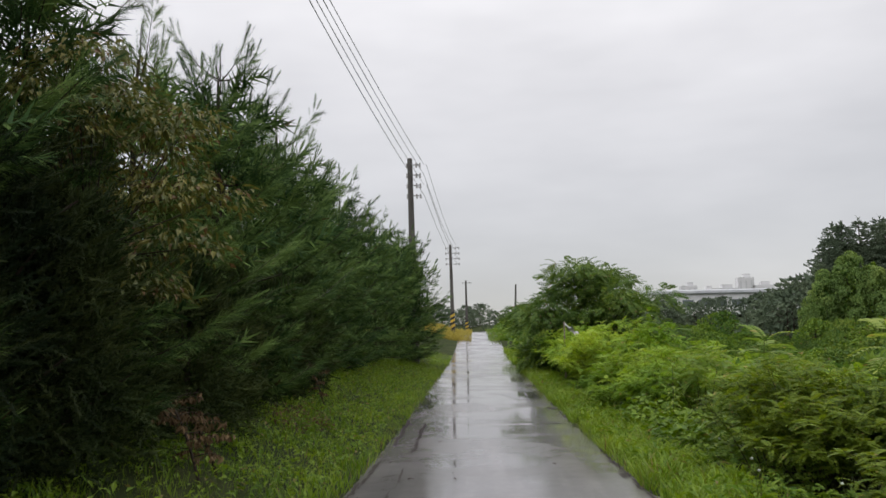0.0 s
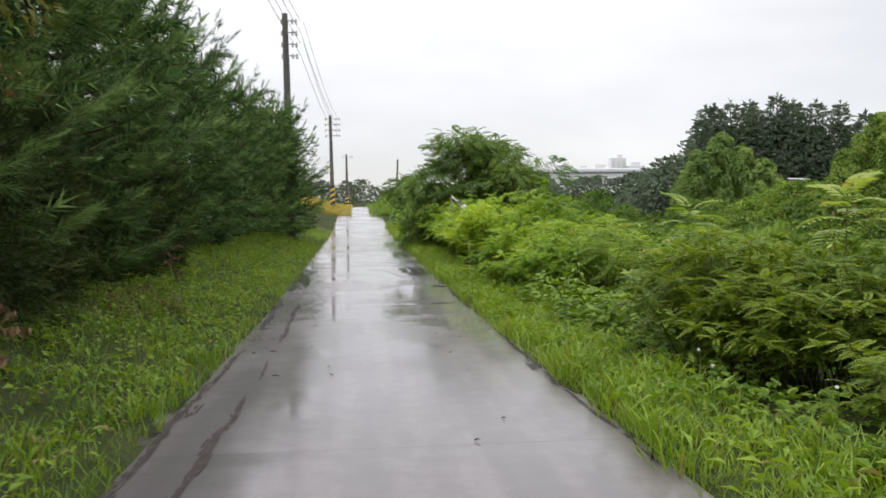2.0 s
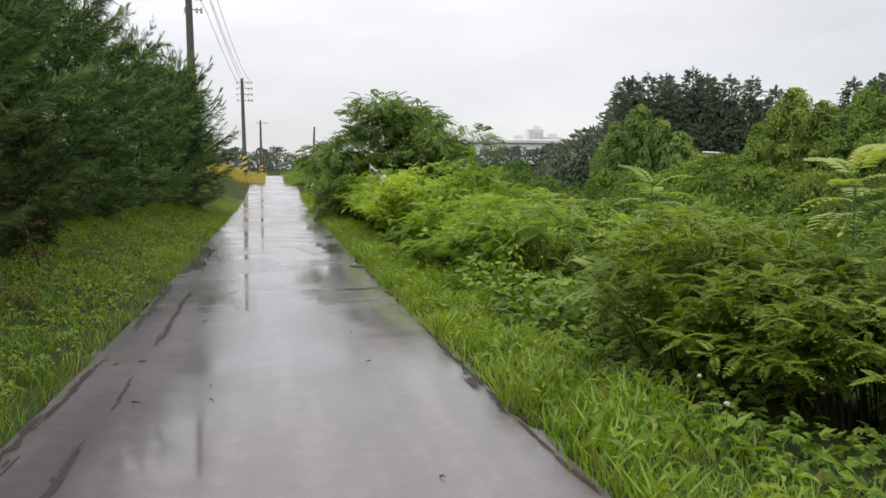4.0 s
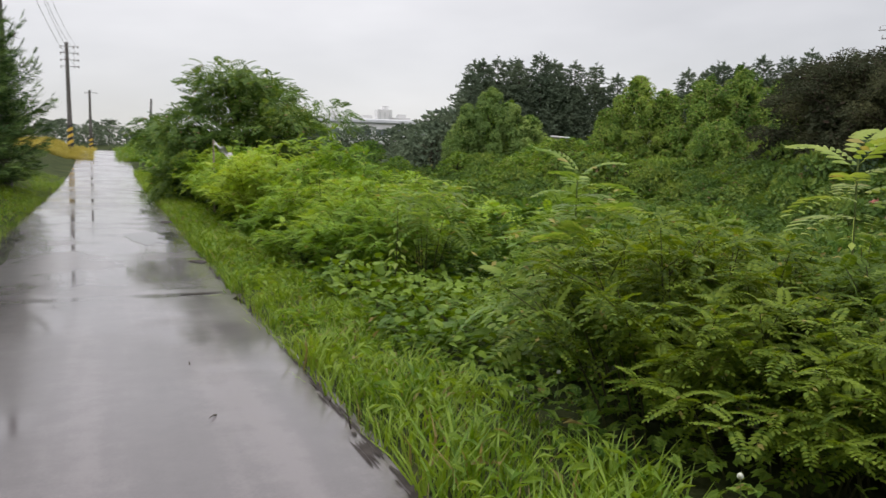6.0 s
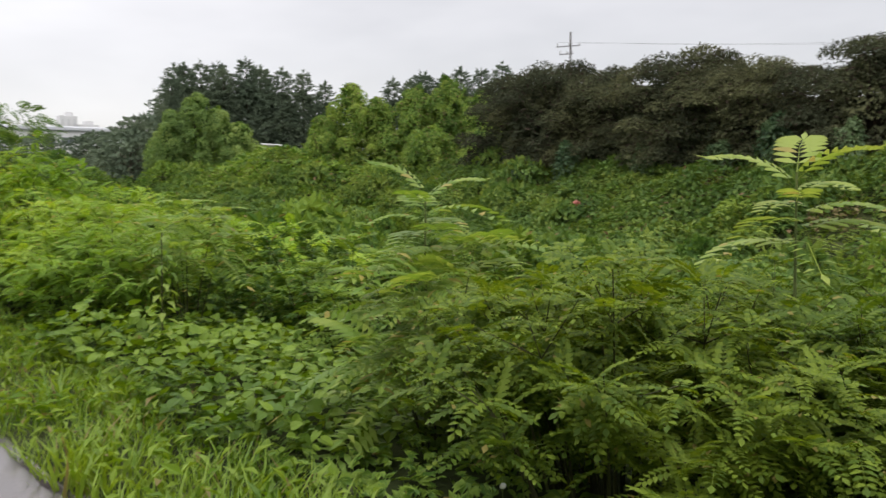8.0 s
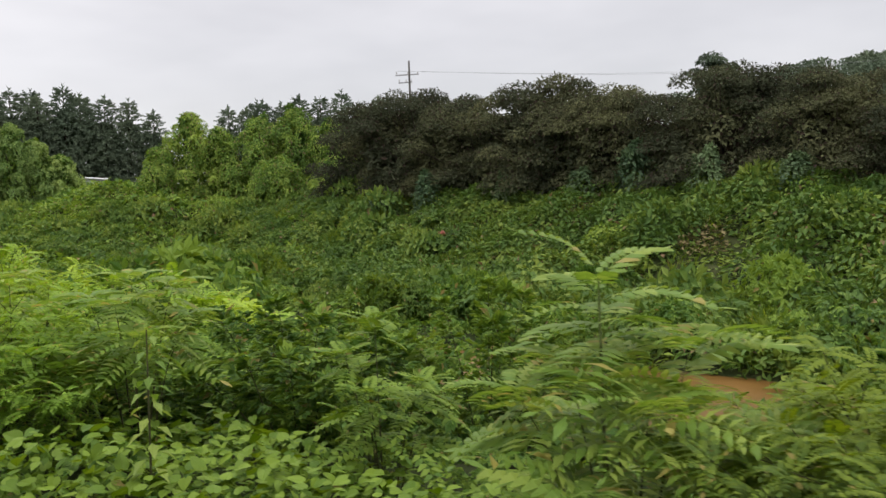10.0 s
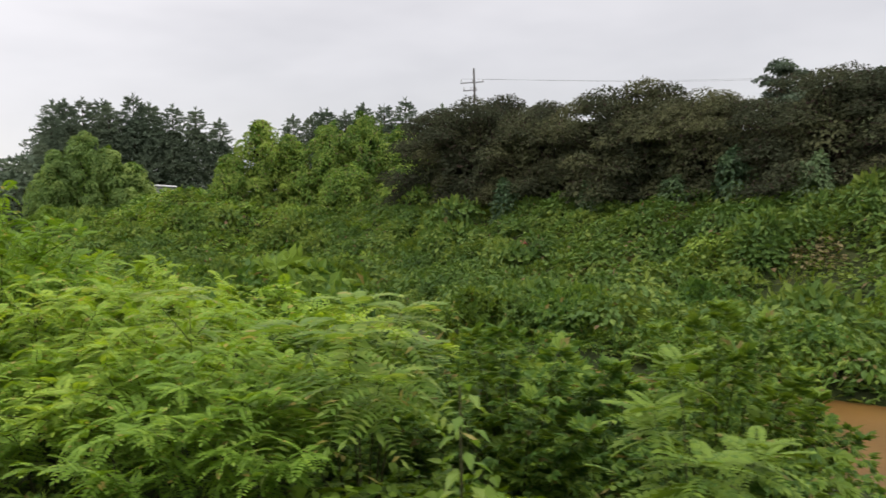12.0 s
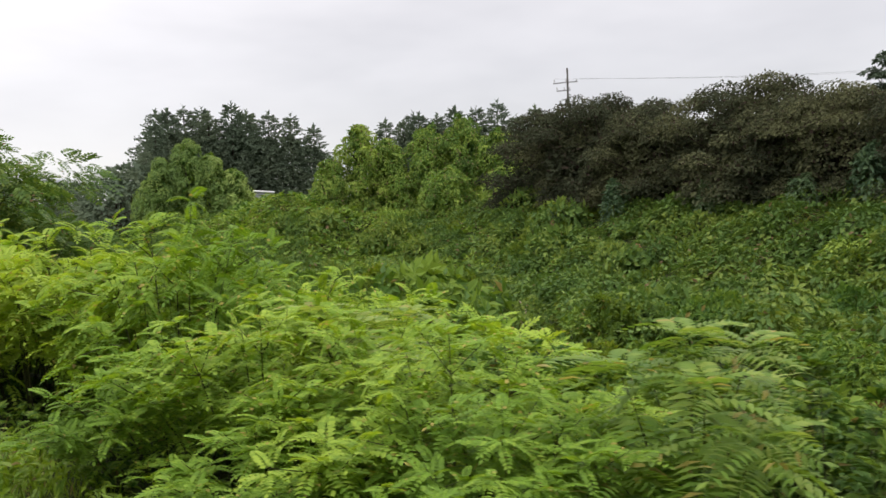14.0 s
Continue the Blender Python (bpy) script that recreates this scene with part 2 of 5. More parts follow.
WEED = leafy("broad_weed_leaves", (0.02695, 0.06942, 0.01568), (0.06961, 0.1438, 0.02345), (0.1685, 0.2579, 0.03711), rough=0.55, glow=0.3, patch=0.5, odd=((0.2, 0.17, 0.05), 0.985), spec=0.18)
KUDZU = leafy("vine_leaves", (0.04272, 0.08858, 0.02081), (0.1281, 0.2264, 0.03973), (0.2754, 0.3708, 0.06622), rough=0.55, glow=0.3, patch=0.6, odd=((0.2, 0.15, 0.075), 0.95), vary=0.36, spec=0.18)
OLDVINE = leafy("dull_vine_leaves", (0.07, 0.125, 0.035), (0.155, 0.25, 0.06), (0.28, 0.37, 0.095), rough=0.6, glow=0.3, patch=0.6, vary=0.36)
BANKVINE = leafy("bank_vine_leaves", (0.03871, 0.0855, 0.0207), (0.09396, 0.1671, 0.03312), (0.1879, 0.2526, 0.04657), rough=0.55, glow=0.3, patch=0.35, odd=((0.2, 0.14, 0.07), 0.99), vary=0.42, spec=0.18)
CREEPER = leafy("blue_green_creeper_leaves", (0.022, 0.052, 0.024), (0.055, 0.105, 0.045), (0.12, 0.18, 0.075), rough=0.5, glow=0.25, patch=0.6, vary=0.3)
BROADLEAF = leafy("creeper_heart_leaves", (0.0324, 0.0765, 0.009), (0.081, 0.153, 0.015), (0.1728, 0.2652, 0.03), rough=0.5, glow=0.3, patch=0.8, vary=0.35, spec=0.2)
NEEDLE = leafy("pine_needles", (0.01863, 0.0397, 0.01677), (0.04891, 0.09807, 0.03143), (0.1863, 0.2802, 0.07964), rough=0.7, glow=0.06, patch=1.4, odd=((0.1, 0.06, 0.03), 0.99), spec=0.05)
# near-black: the shade under the nearest pines is put into this leaf colour
SHADED_JUNIPER = leafy("juniper_sprays", (0.005008, 0.01085, 0.005008), (0.01252, 0.02294, 0.00834), (0.03755, 0.05008, 0.0146), rough=0.65, glow=0.08, patch=1.2, spec=0.08, vary=0.3)
# the same juniper in a lighter colour, without that painted shade
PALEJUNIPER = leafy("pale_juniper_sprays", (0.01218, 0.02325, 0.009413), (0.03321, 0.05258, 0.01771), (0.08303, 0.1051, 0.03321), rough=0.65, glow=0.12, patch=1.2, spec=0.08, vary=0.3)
# greyed and lightened: distance haze is painted into this foliage colour
HAZY_FIR = leafy("hazy_fir_needles", (0.055, 0.078, 0.052), (0.095, 0.128, 0.085), (0.14, 0.175, 0.112), rough=0.85, glow=0.2, patch=0.3, spec=0.06, vary=0.2)
MAPLE = leafy("dull_red_green_leaves", (0.02795, 0.0324, 0.01983), (0.05588, 0.0648, 0.03745), (0.1182, 0.1242, 0.06059), rough=0.9, glow=0.2, patch=0.3, odd=((0.06, 0.045, 0.034), 0.92), spec=0.05, vary=0.18)
RUST = leafy("turning_leaves", (0.03, 0.048, 0.012), (0.08, 0.098, 0.022), (0.19, 0.18, 0.045), rough=0.45, glow=0.25, odd=((0.13, 0.08, 0.03), 0.93))
FROND = leafy("young_frond_leaves", (0.088, 0.185, 0.028), (0.17, 0.27, 0.045), (0.3, 0.375, 0.08), rough=0.45, glow=0.4, odd=((0.34, 0.3, 0.08), 0.96))


# ---- mesh helpers ----


def mesh_of(name, verts, faces, mat, smooth=False):
    verts, faces = np.asarray(verts, np.float32), np.asarray(faces, np.int32)
    me = bpy.data.meshes.new(name)
    k = faces.shape[1]
    me.vertices.add(len(verts)); me.vertices.foreach_set("co", verts.ravel())
    me.loops.add(faces.size); me.loops.foreach_set("vertex_index", faces.ravel())
    me.polygons.add(len(faces)); me.polygons.foreach_set("loop_start", np.arange(len(faces), dtype=np.int32) * k)
    me.polygons.foreach_set("use_smooth", np.full(len(faces), smooth))
    me.update(calc_edges=True)
    me.validate()
    me.materials.append(mat)
    return me


def part_np(name, verts, faces, mat, parent=None, label="", smooth=False):
    ob = new(name, mesh_of(name, verts, faces, mat, smooth))
    ob.parent = parent
    return tagged(ob, label)


def part(name, bm, mat, parent=None, label="", smooth=False):
    me = bpy.data.meshes.new(name)
    bm.to_mesh(me)
    bm.free()
    me.materials.append(mat)
    if smooth:
        for p in me.polygons:
            p.use_smooth = True
    ob = new(name, me)
    ob.parent = parent
    return tagged(ob, label)


def box(bm, size, at=(0, 0, 0), turn=(0, 0, 0), bevel=0.0):
    m = pose(*at, *turn) @ Matrix.Diagonal((*size, 1))
    out = bmesh.ops.create_cube(bm, size=1.0, matrix=m)
    if bevel:
        edges = list({e for v in out["verts"] for e in v.link_edges})
        bmesh.ops.bevel(bm, geom=edges, offset=bevel, segments=1, affect="EDGES")


def rod(bm, a, b, r0, r1=None, seg=8):
    a, b = Vector(a), Vector(b)
    d = b - a
    m = Matrix.Translation((a + b) / 2) @ d.to_track_quat("Z", "Y").to_matrix().to_4x4()
    bmesh.ops.create_cone(bm, cap_ends=True, segments=seg, radius1=r0, radius2=r0 if r1 is None else r1, depth=d.length, matrix=m)


def unit(v):
    return v / np.maximum(np.linalg.norm(v, axis=-1, keepdims=True), 1e-9)


def frames_of(ahead, up=None, roll=None):
    """Matrices whose second column points ahead, third roughly up, for rows of directions."""
    ahead = unit(np.asarray(ahead, float))
    up = np.tile((0.0, 0.0, 1.0), (len(ahead), 1)) if up is None else up
    side = np.cross(ahead, up)
    bad = np.linalg.norm(side, axis=1) < 1e-4
    side[bad] = (1, 0, 0)
    side = unit(side)
    top = np.cross(side, ahead)
    if roll is not None:
        c, s = np.cos(roll)[:, None], np.sin(roll)[:, None]
        side, top = c * side + s * top, c * top - s * side
    return np.stack([side, ahead, top], -1)


def strew(template, mats, places, sizes):
    tv, tf = template
    v = np.einsum("nij,kj->nki", mats * np.asarray(sizes)[:, None, None], tv) + places[:, None, :]
    f = tf[None] + (np.arange(len(places)) * len(tv))[:, None, None]
    return v.reshape(-1, 3), f.reshape(-1, 3)


def joined(pieces):
    vs, fs, n = [], [], 0
    for v, f in pieces:
        vs.append(v); fs.append(f + n); n += len(v)
    return np.concatenate(vs), np.concatenate(fs)


def tube(points, radii, seg=4):
    """A tapered limb along rows of points."""
    points = np.asarray(points, float)
    t = unit(np.gradient(points, axis=0))
    fr = frames_of(t)
    ang = np.arange(seg) * 2 * np.pi / seg
    ring = np.cos(ang)[None, :, None] * fr[:, None, :, 0] + np.sin(ang)[None, :, None] * fr[:, None, :, 2]
    v = (points[:, None, :] + ring * np.asarray(radii)[:, None, None]).reshape(-1, 3)
    f = []
    for i in range(len(points) - 1):
        for j in range(seg):
            a, b, c, d = i * seg + j, i * seg + (j + 1) % seg, (i + 1) * seg + (j + 1) % seg, (i + 1) * seg + j
            f += [(a, b, c), (a, c, d)]
    return v, np.array(f)


# leaves, each one unit long, lying along y with the face up
def simple_leaf(w=0.5, fold=0.12):
    v = [(0, 0, 0), (-w / 2, 0.42, fold), (0, 1, -0.12), (w / 2, 0.42, fold), (0, 0.45, 0)]
    return np.array(v, float), np.array([(0, 4, 1), (1, 4, 2), (0, 3, 4), (4, 3, 2)])


def heart_leaf():
    """A broad pointed leaf with a notched base and two gently raised halves."""
    rim = ((0.16, -0.1, 0.03), (0.4, 0.02, 0.07), (0.47, 0.28, 0.06), (0.36, 0.58, 0.02), (0.16, 0.84, -0.06))
    v = [(0, 0.04, 0), (0, 0.5, -0.03), (0, 1.02, -0.14)] + [(x, y, z) for x, y, z in rim] + [(-x, y, z) for x, y, z in rim]
    f = []
    for b, flip in ((3, False), (8, True)):
        for t in ((0, b, b + 1), (0, b + 1, 1), (1, b + 1, b + 2), (1, b + 2, b + 3), (1, b + 3, b + 4), (1, b + 4, 2)):
            f.append(t[::-1] if flip else t)
    return np.array(v, float), np.array(f)


def far_leaf(w=0.55):
    v = [(0, 0, 0), (-w / 2, 0.45, 0.08), (0, 1, -0.1), (w / 2, 0.45, 0.08)]
    return np.array(v, float), np.array([(0, 2, 1), (0, 3, 2)])


def pinnate(pairs=7, length=0.26, width=0.14, droop=0.28, rise=0.12):
    """A compound leaf: a thin drooping midrib with opposite leaflets and one at the tip."""
    v, f = [], []
    zc = lambda s: rise * s - droop * s * s
    for a, b in ((0, 0.5), (0.5, 1)):
        n = len(v)
        v += [(-0.006, a, zc(a)), (0.006, a, zc(a)), (0.004, b, zc(b)), (-0.004, b, zc(b))]
        f += [(n, n + 1, n + 2), (n, n + 2, n + 3)]
    for i in range(pairs):
        s = 0.14 + 0.82 * i / (pairs - 1)
        ll = length * (0.75 + 0.5 * math.sin(math.pi * (0.15 + 0.8 * s)))
        for side in (-1, 1):
            n = len(v)
            dx, dy = side * 0.94 * ll, 0.34 * ll
            px, py = -dy / ll * width / 2 * side, abs(dx) / ll * width / 2
            z0 = zc(s)
            nx, ny, z1 = 0.62 * px, 0.62 * py, z0 + 0.01
            v += [(0, s, z0), (dx * 0.42 + px, s + dy * 0.42 + py, z1), (dx * 0.9 + nx, s + dy * 0.9 + ny, z0 - 0.03), (dx + nx * 0.1, s + dy, z0 - 0.05), (dx * 0.42 - px, s + dy * 0.42 - py, z1)]
            f += [(n, n + 1, n + 4), (n + 1, n + 2, n + 4), (n + 2, n + 3, n + 4)] if side < 0 else [(n, n + 4, n + 1), (n + 1, n + 4, n + 2), (n + 2, n + 4, n + 3)]
    n, z1 = len(v), zc(1)
    v += [(0, 1, z1), (-width / 2, 1 + length * 0.5, z1 - 0.05), (0, 1 + length, z1 - 0.12), (width / 2, 1 + length * 0.5, z1 - 0.05)]
    f += [(n, n + 2, n + 1), (n, n + 3, n + 2)]
    return np.array(v, float), np.array(f)


def lobed(lobes=5):
    """A hand-shaped weed leaf of pointed lobes."""
    v, f = [], []
    for i in range(lobes):
        a = (i - (lobes - 1) / 2) * (2.1 / (lobes - 1))
        ll = 0.8 - 0.16 * abs(i - (lobes - 1) / 2)
        c, s = math.cos(a), math.sin(a)
        n = len(v)
        for x, y, z in ((0, 0, 0), (-0.17, 0.5 * ll, 0.05), (0, ll, -0.1), (0.17, 0.5 * ll, 0.05)):
            v.append((x * c + y * s, 0.2 + y * c - x * s, z))
        f += [(n, n + 2, n + 1), (n, n + 3, n + 2)]
    return np.array(v, float), np.array(f)


def brush(needles=15, length=0.42, width=0.052, spread=0.95, seed=1, start=0.1):
    """A pine shoot: needles all round a twig that is one unit long."""
    r = np.random.default_rng(seed)
    v, f = [(-0.012, 0, 0), (0.012, 0, 0), (0, 1, 0)], [(0, 1, 2)]
    for i in range(needles):
        s, a = start + (1 - start) * i / needles, i * 2.4
        tilt = spread * (0.75 + 0.4 * r.random()) * (1.0 - 0.55 * s)
        d = np.array((math.sin(a) * math.sin(tilt), math.cos(tilt), math.cos(a) * math.sin(tilt)))
        w = unit(np.cross(d, (0.3, 0.1, 1.0))) * width / 2
        o, ll = np.array((0, s, 0)), length * (0.8 + 0.4 * r.random())
        n = len(v)
        v += [tuple(o - w), tuple(o + w), tuple(o + d * ll)]
        f.append((n, n + 1, n + 2))
    return np.array(v, float), np.array(f)


def blade(bend=0.6, w=0.055):
    v = [(-w / 2, 0, 0), (w / 2, 0, 0), (-w * 0.4, bend * 0.25, 0.55), (w * 0.4, bend * 0.25, 0.55), (0, bend, 0.92)]
    return np.array(v, float), np.array([(0, 1, 3), (0, 3, 2), (2, 3, 4)])


LEAF, FARLEAF, LOBED, BLADE = simple_leaf(), far_leaf(), lobed(), blade()
BRUSH = brush(32, 0.55, 0.03, 1.05, 1, 0.25)
FARBRUSH = brush(18, 0.55, 0.055, 1.05, 3, 0.25)
SHOOT = brush(46, 0.2, 0.016, 0.8, 2, 0.4)
LEAFROW = pinnate(pairs=7, length=0.23, width=0.15, droop=0.5, rise=0.3)
SPRAY = brush(20, 0.22, 0.075, 0.9, 5, 0.0)
PINNA = pinnate()
LOBED3 = lobed(3)
SUMAC = pinnate(pairs=9, length=0.3, width=0.1, droop=0.65, rise=0.3)
FARPINNA = pinnate(pairs=5, length=0.3, width=0.19, droop=0.4, rise=0.2)


# ---- lie of the land ----
def step(a, b, x):
    t = np.clip((x - a) / (b - a), 0, 1)
    return t * t * (3 - 2 * t)


def road_z(y):
    y = np.asarray(y, float)
    prof = lambda q: np.interp(q, (-80, 8, 14, 18.5, 23, 33, 42, 50, 57, 63, 76, 4000), (0, 0, 0.09, 0.18, 0.3, 0.5, 0.82, 1.33, 1.95, 2.4, 2.65, 2.65))
    return sum(prof(y + d) for d in (-4, -3, -2, -1, 0, 1, 2, 3, 4)) / 9


def hedge_x(y):
    return np.interp(y, (-60, 10, 25, 47, 60, 75, 4000), (22, 31, 35, 40.5, 39, 34.5, 34.5))


def ripple(x, y, s):
    return np.sin(x * 1.7 * s + 1.3 * np.sin(y * 1.1 * s)) * np.cos(y * 1.4 * s + 1.1 * np.sin(x * 0.9 * s))


def knoll(x, y):
    """A grassy rise in front of the vine-covered trees."""
    return 3.3 * np.exp(-(((x - 32.5) / 5.5) ** 2) - ((y - 60) / 7) ** 2)


def land(x, y):
    x, y = np.asarray(x, float), np.asarray(y, float)
    zr = road_z(y)
    floor = np.interp(y, (-80, 38, 85, 4000), (-1.8, -1.8, 0.2, 1.0))
    top = np.interp(y, (-80, 20, 60, 200, 4000), (1.5, 1.5, 1.7, 2.6, 2.6))
    hx = hedge_x(y)
    right = zr + (floor - zr) * step(2.3, 11.5, x) ** 0.9
    right = right + (top - floor) * step(hx - 9.5, hx - 0.5, x)
    brook = 14.2 + 0.05 * (y - 12)
    right = right - 0.75 * np.exp(-(((x - brook) / 2.3) ** 4)) * step(60, 35, y)
    left = zr + 0.55 * step(1.6, 3.6, -x) + 0.5 * step(6, 30, -x)
    z = np.where(x > 0, right, left)
    z = z + 19 * np.exp(-(((x - 170) / 65) ** 2) - ((y - 30) / 60) ** 2) * step(50, 90, x)
    z = z + 5.5 * np.exp(-(((x - 46) / 60) ** 2) - ((y - 185) / 30) ** 2)
    z = z + knoll(x, y)
    bumpy = step(1.7, 4.5, np.abs(x))
    bank = step(16, 20, x) * step(hx + 2, hx - 3, x)
    z = z + 0.3 * bank * ripple(x * 0.8 + 0.4 * y, y * 0.8, 0.75)
    return z + bumpy * (0.09 * ripple(x, y, 0.9) + 0.05 * ripple(x + 3, y, 2.1)) - 0.09 * (np.abs(x) < 1.38)


def spaced(knots):
    out = [np.arange(a, b, s) for a, b, s in knots]
    return np.concatenate(out)


gx = spaced(((-3000, -400, 650), (-400, -60, 40), (-60, -12, 4), (-12, -1.5, 0.5), (-1.5, -1.3, 0.1), (-1.3, 1.35, 0.65), (1.35, 1.6, 0.1), (1.6, 14, 0.45), (14, 60, 1.0), (60, 260, 8), (260, 3001, 340)))
gy = spaced(((-2000, -100, 475), (-100, -12, 8), (-12, 40, 0.6), (40, 100, 2.0), (100, 300, 8), (300, 3001, 450)))
GX, GY = np.meshgrid(gx, gy)
GV = np.stack([GX, GY, land(GX, GY)], -1).reshape(-1, 3)
ii, jj = np.meshgrid(np.arange(len(gy) - 1), np.arange(len(gx) - 1), indexing="ij")
a = (ii * len(gx) + jj).ravel()
ground = part_np("ground", GV, np.stack([a, a + 1, a + 1 + len(gx), a + len(gx)], -1), SOIL, smooth=True)
tagged(ground, "weed-covered earth of a shallow valley beside a farm road", "ground", kind="structure")

# the brook, mostly hidden under weeds
bm = bmesh.new()
rows = []
for i in range(26):
    y = -6 + i * 1.6
    c, w = 14.2 + 0.05 * (y - 12), 2.6
    rows.append((bm.verts.new((c - w, y, -1.98)), bm.verts.new((c + w, y, -1.98))))
for r0, r1 in zip(rows, rows[1:]):
    bm.faces.new((r0[0], r0[1], r1[1], r1[0]))
tagged(part("water", bm, BROOK), "muddy brown brook swollen by rain between weeds", "brook", kind="structure")

# ---- the road ----
road = tagged(new("road"), "narrow rain-wet concrete farm road cast in slabs", "road", kind="structure")


def slab(y0, y1, seed):
    """One cast slab with slightly ragged side edges and rounded arrises."""
    r = np.random.default_rng(seed)
    ny, xs = max(3, int((y1 - y0) / 0.25)), np.array((-1.47, -1.45, -0.9, -0.3, 0.3, 0.9, 1.45, 1.47))
    v, f = [], []
    for i in range(ny + 1):
        y = y0 + 0.0015 + (y1 - y0 - 0.003) * i / ny
        wl, wr = 0.035 * math.sin(y * 1.9) + 0.03 * r.standard_normal(), 0.04 * math.sin(y * 1.3 + 2) + 0.03 * r.standard_normal()
        z = float(road_z(y))
        edge = 0.003 if i in (0, ny) else 0.0
        for k, x in enumerate(xs):
            off = wl if k < 2 else wr if k > 5 else 0
            drop = 0.16 if k in (0, 7) else edge
            v.append((x + off, y, z - drop))
    n = len(xs)
    for i in range(ny):
        for k in range(n - 1):
            a = i * n + k
            f.append((a, a + 1, a + 1 + n, a + n))
    return v, f


SLAB = 7.5
for i in range(13):
    v, f = slab(-17.3 + i * SLAB, -17.3 + (i + 1) * SLAB, i)
    part_np("slab", v, f, CONCRETE, road, smooth=False)


# a wet field entrance opening off the left side before the yellow grass
apron = []
for i in range(7):
    for k in range(4):
        y = 48.6 + 0.9 * i
        apron.append((-3.9 + 0.8 * k - (0.15 if i in (0, 6) else 0), y, float(road_z(y)) + 0.004 * k - 0.02 - (0.08 if k == 0 else 0)))
part_np("entrance_slab", apron, [(i * 4 + k, i * 4 + k + 1, i * 4 + k + 5, i * 4 + k + 4) for i in range(6) for k in range(3)], CONCRETE, road, "wet concrete field entrance")


def ragged_sheet(name, mat, cx, cy, rx, ry, lift, seed, n=40, label="", parent=None):
    """A thin lens of water or mud with an uneven shore."""
    r = np.random.default_rng(seed)
    ph = r.random(4) * 6.28
    v = [(cx, cy, float(road_z(cy)) + lift)]
    for i in range(n):
        a = i * 2 * math.pi / n
        k = 1 + 0.22 * math.sin(2 * a + ph[0]) + 0.13 * math.sin(5 * a + ph[1]) + 0.08 * math.sin(9 * a + ph[2]) + 0.015 * r.standard_normal()
        x, y = cx + rx * k * math.cos(a), cy + ry * k * math.sin(a)
        v.append((x, y, float(road_z(y)) + lift))
    f = [(0, 1 + i, 1 + (i + 1) % n) for i in range(n)]
    return part_np(name, v, f, mat, parent, label)


def mud_line(x, y0, y1, w, seed, count):
    """A broken string of wet silt flecks left along a wheel track."""
    r = np.random.default_rng(seed)
    v, f = [], []
    n = 9
    for i in range(count):
        y = y0 + (y1 - y0) * r.random()
        wet = 0.75 + 0.45 * math.sin(y * 1.1 + seed) + 0.3 * math.sin(y * 2.9 + 2 * seed)
        if wet < 0.5:
            continue
        c = x + 0.03 * math.sin(y * 0.7 + seed) + 0.012 * math.sin(y * 5 + seed) + w * 0.22 * wet * r.standard_normal()
        rx, ry = w * wet * (0.05 + 0.16 * r.random() ** 2), 0.04 + 0.2 * r.random() ** 2
        z, a0 = float(road_z(y)) + 0.003 + 0.000004 * i, len(v)
        for k in range(n):
            a, q = k * 2 * math.pi / n, 0.65 + 0.5 * r.random()
            v.append((c + rx * q * math.cos(a), y + ry * q * math.sin(a), z))
        v.append((c, y, z))
        f += [(a0 + n, a0 + k, a0 + (k + 1) % n) for k in range(n)]
    return part_np("mud_streak", v, f, MUD)


for x, y0, y1, w, s, c in ((-1.33, 3.0, 13.5, 0.085, 1, 520), (-1.01, 4.0, 13.0, 0.055, 2, 520), (1.4, 2.0, 18.0, 0.08, 6, 480)):
    tagged(mud_line(x, y0, y1, w, s, c), "dark wet silt streak along the concrete road edge", "mud", group="silt streaks", kind="stuff")
for cx, cy, rx, ry, s in ((1.07, 12.6, 0.2, 0.05, 3), (1.3, 21.5, 0.16, 0.2, 5), (1.3, 15.2, 0.12, 0.14, 6)):
    tagged(ragged_sheet("silt_patch", MUD, cx, cy, rx, ry, 0.006, s), "thin patch of wet dark silt on the concrete road", "mud", group="silt patches")
for cx, cy, rx, ry, s in ((0.95, 18.5, 0.4, 1.3, 12), (-1.38, 17.6, 0.34, 2.4, 15)):
    tagged(ragged_sheet("puddle", POOL, cx, cy, rx, ry, 0.003, s), "shallow clear rain puddle lying on the concrete road", "puddle", group="rain puddles")


# ---- plants: builders ----
def limb(a, b, sag=0.0, n=4):
    a, b = np.asarray(a, float), np.asarray(b, float)
    t = np.linspace(0, 1, n)[:, None]
    p = a + (b - a) * t
    p[:, 2] += (sag * np.sin(np.pi * t[:, 0]))
    return p


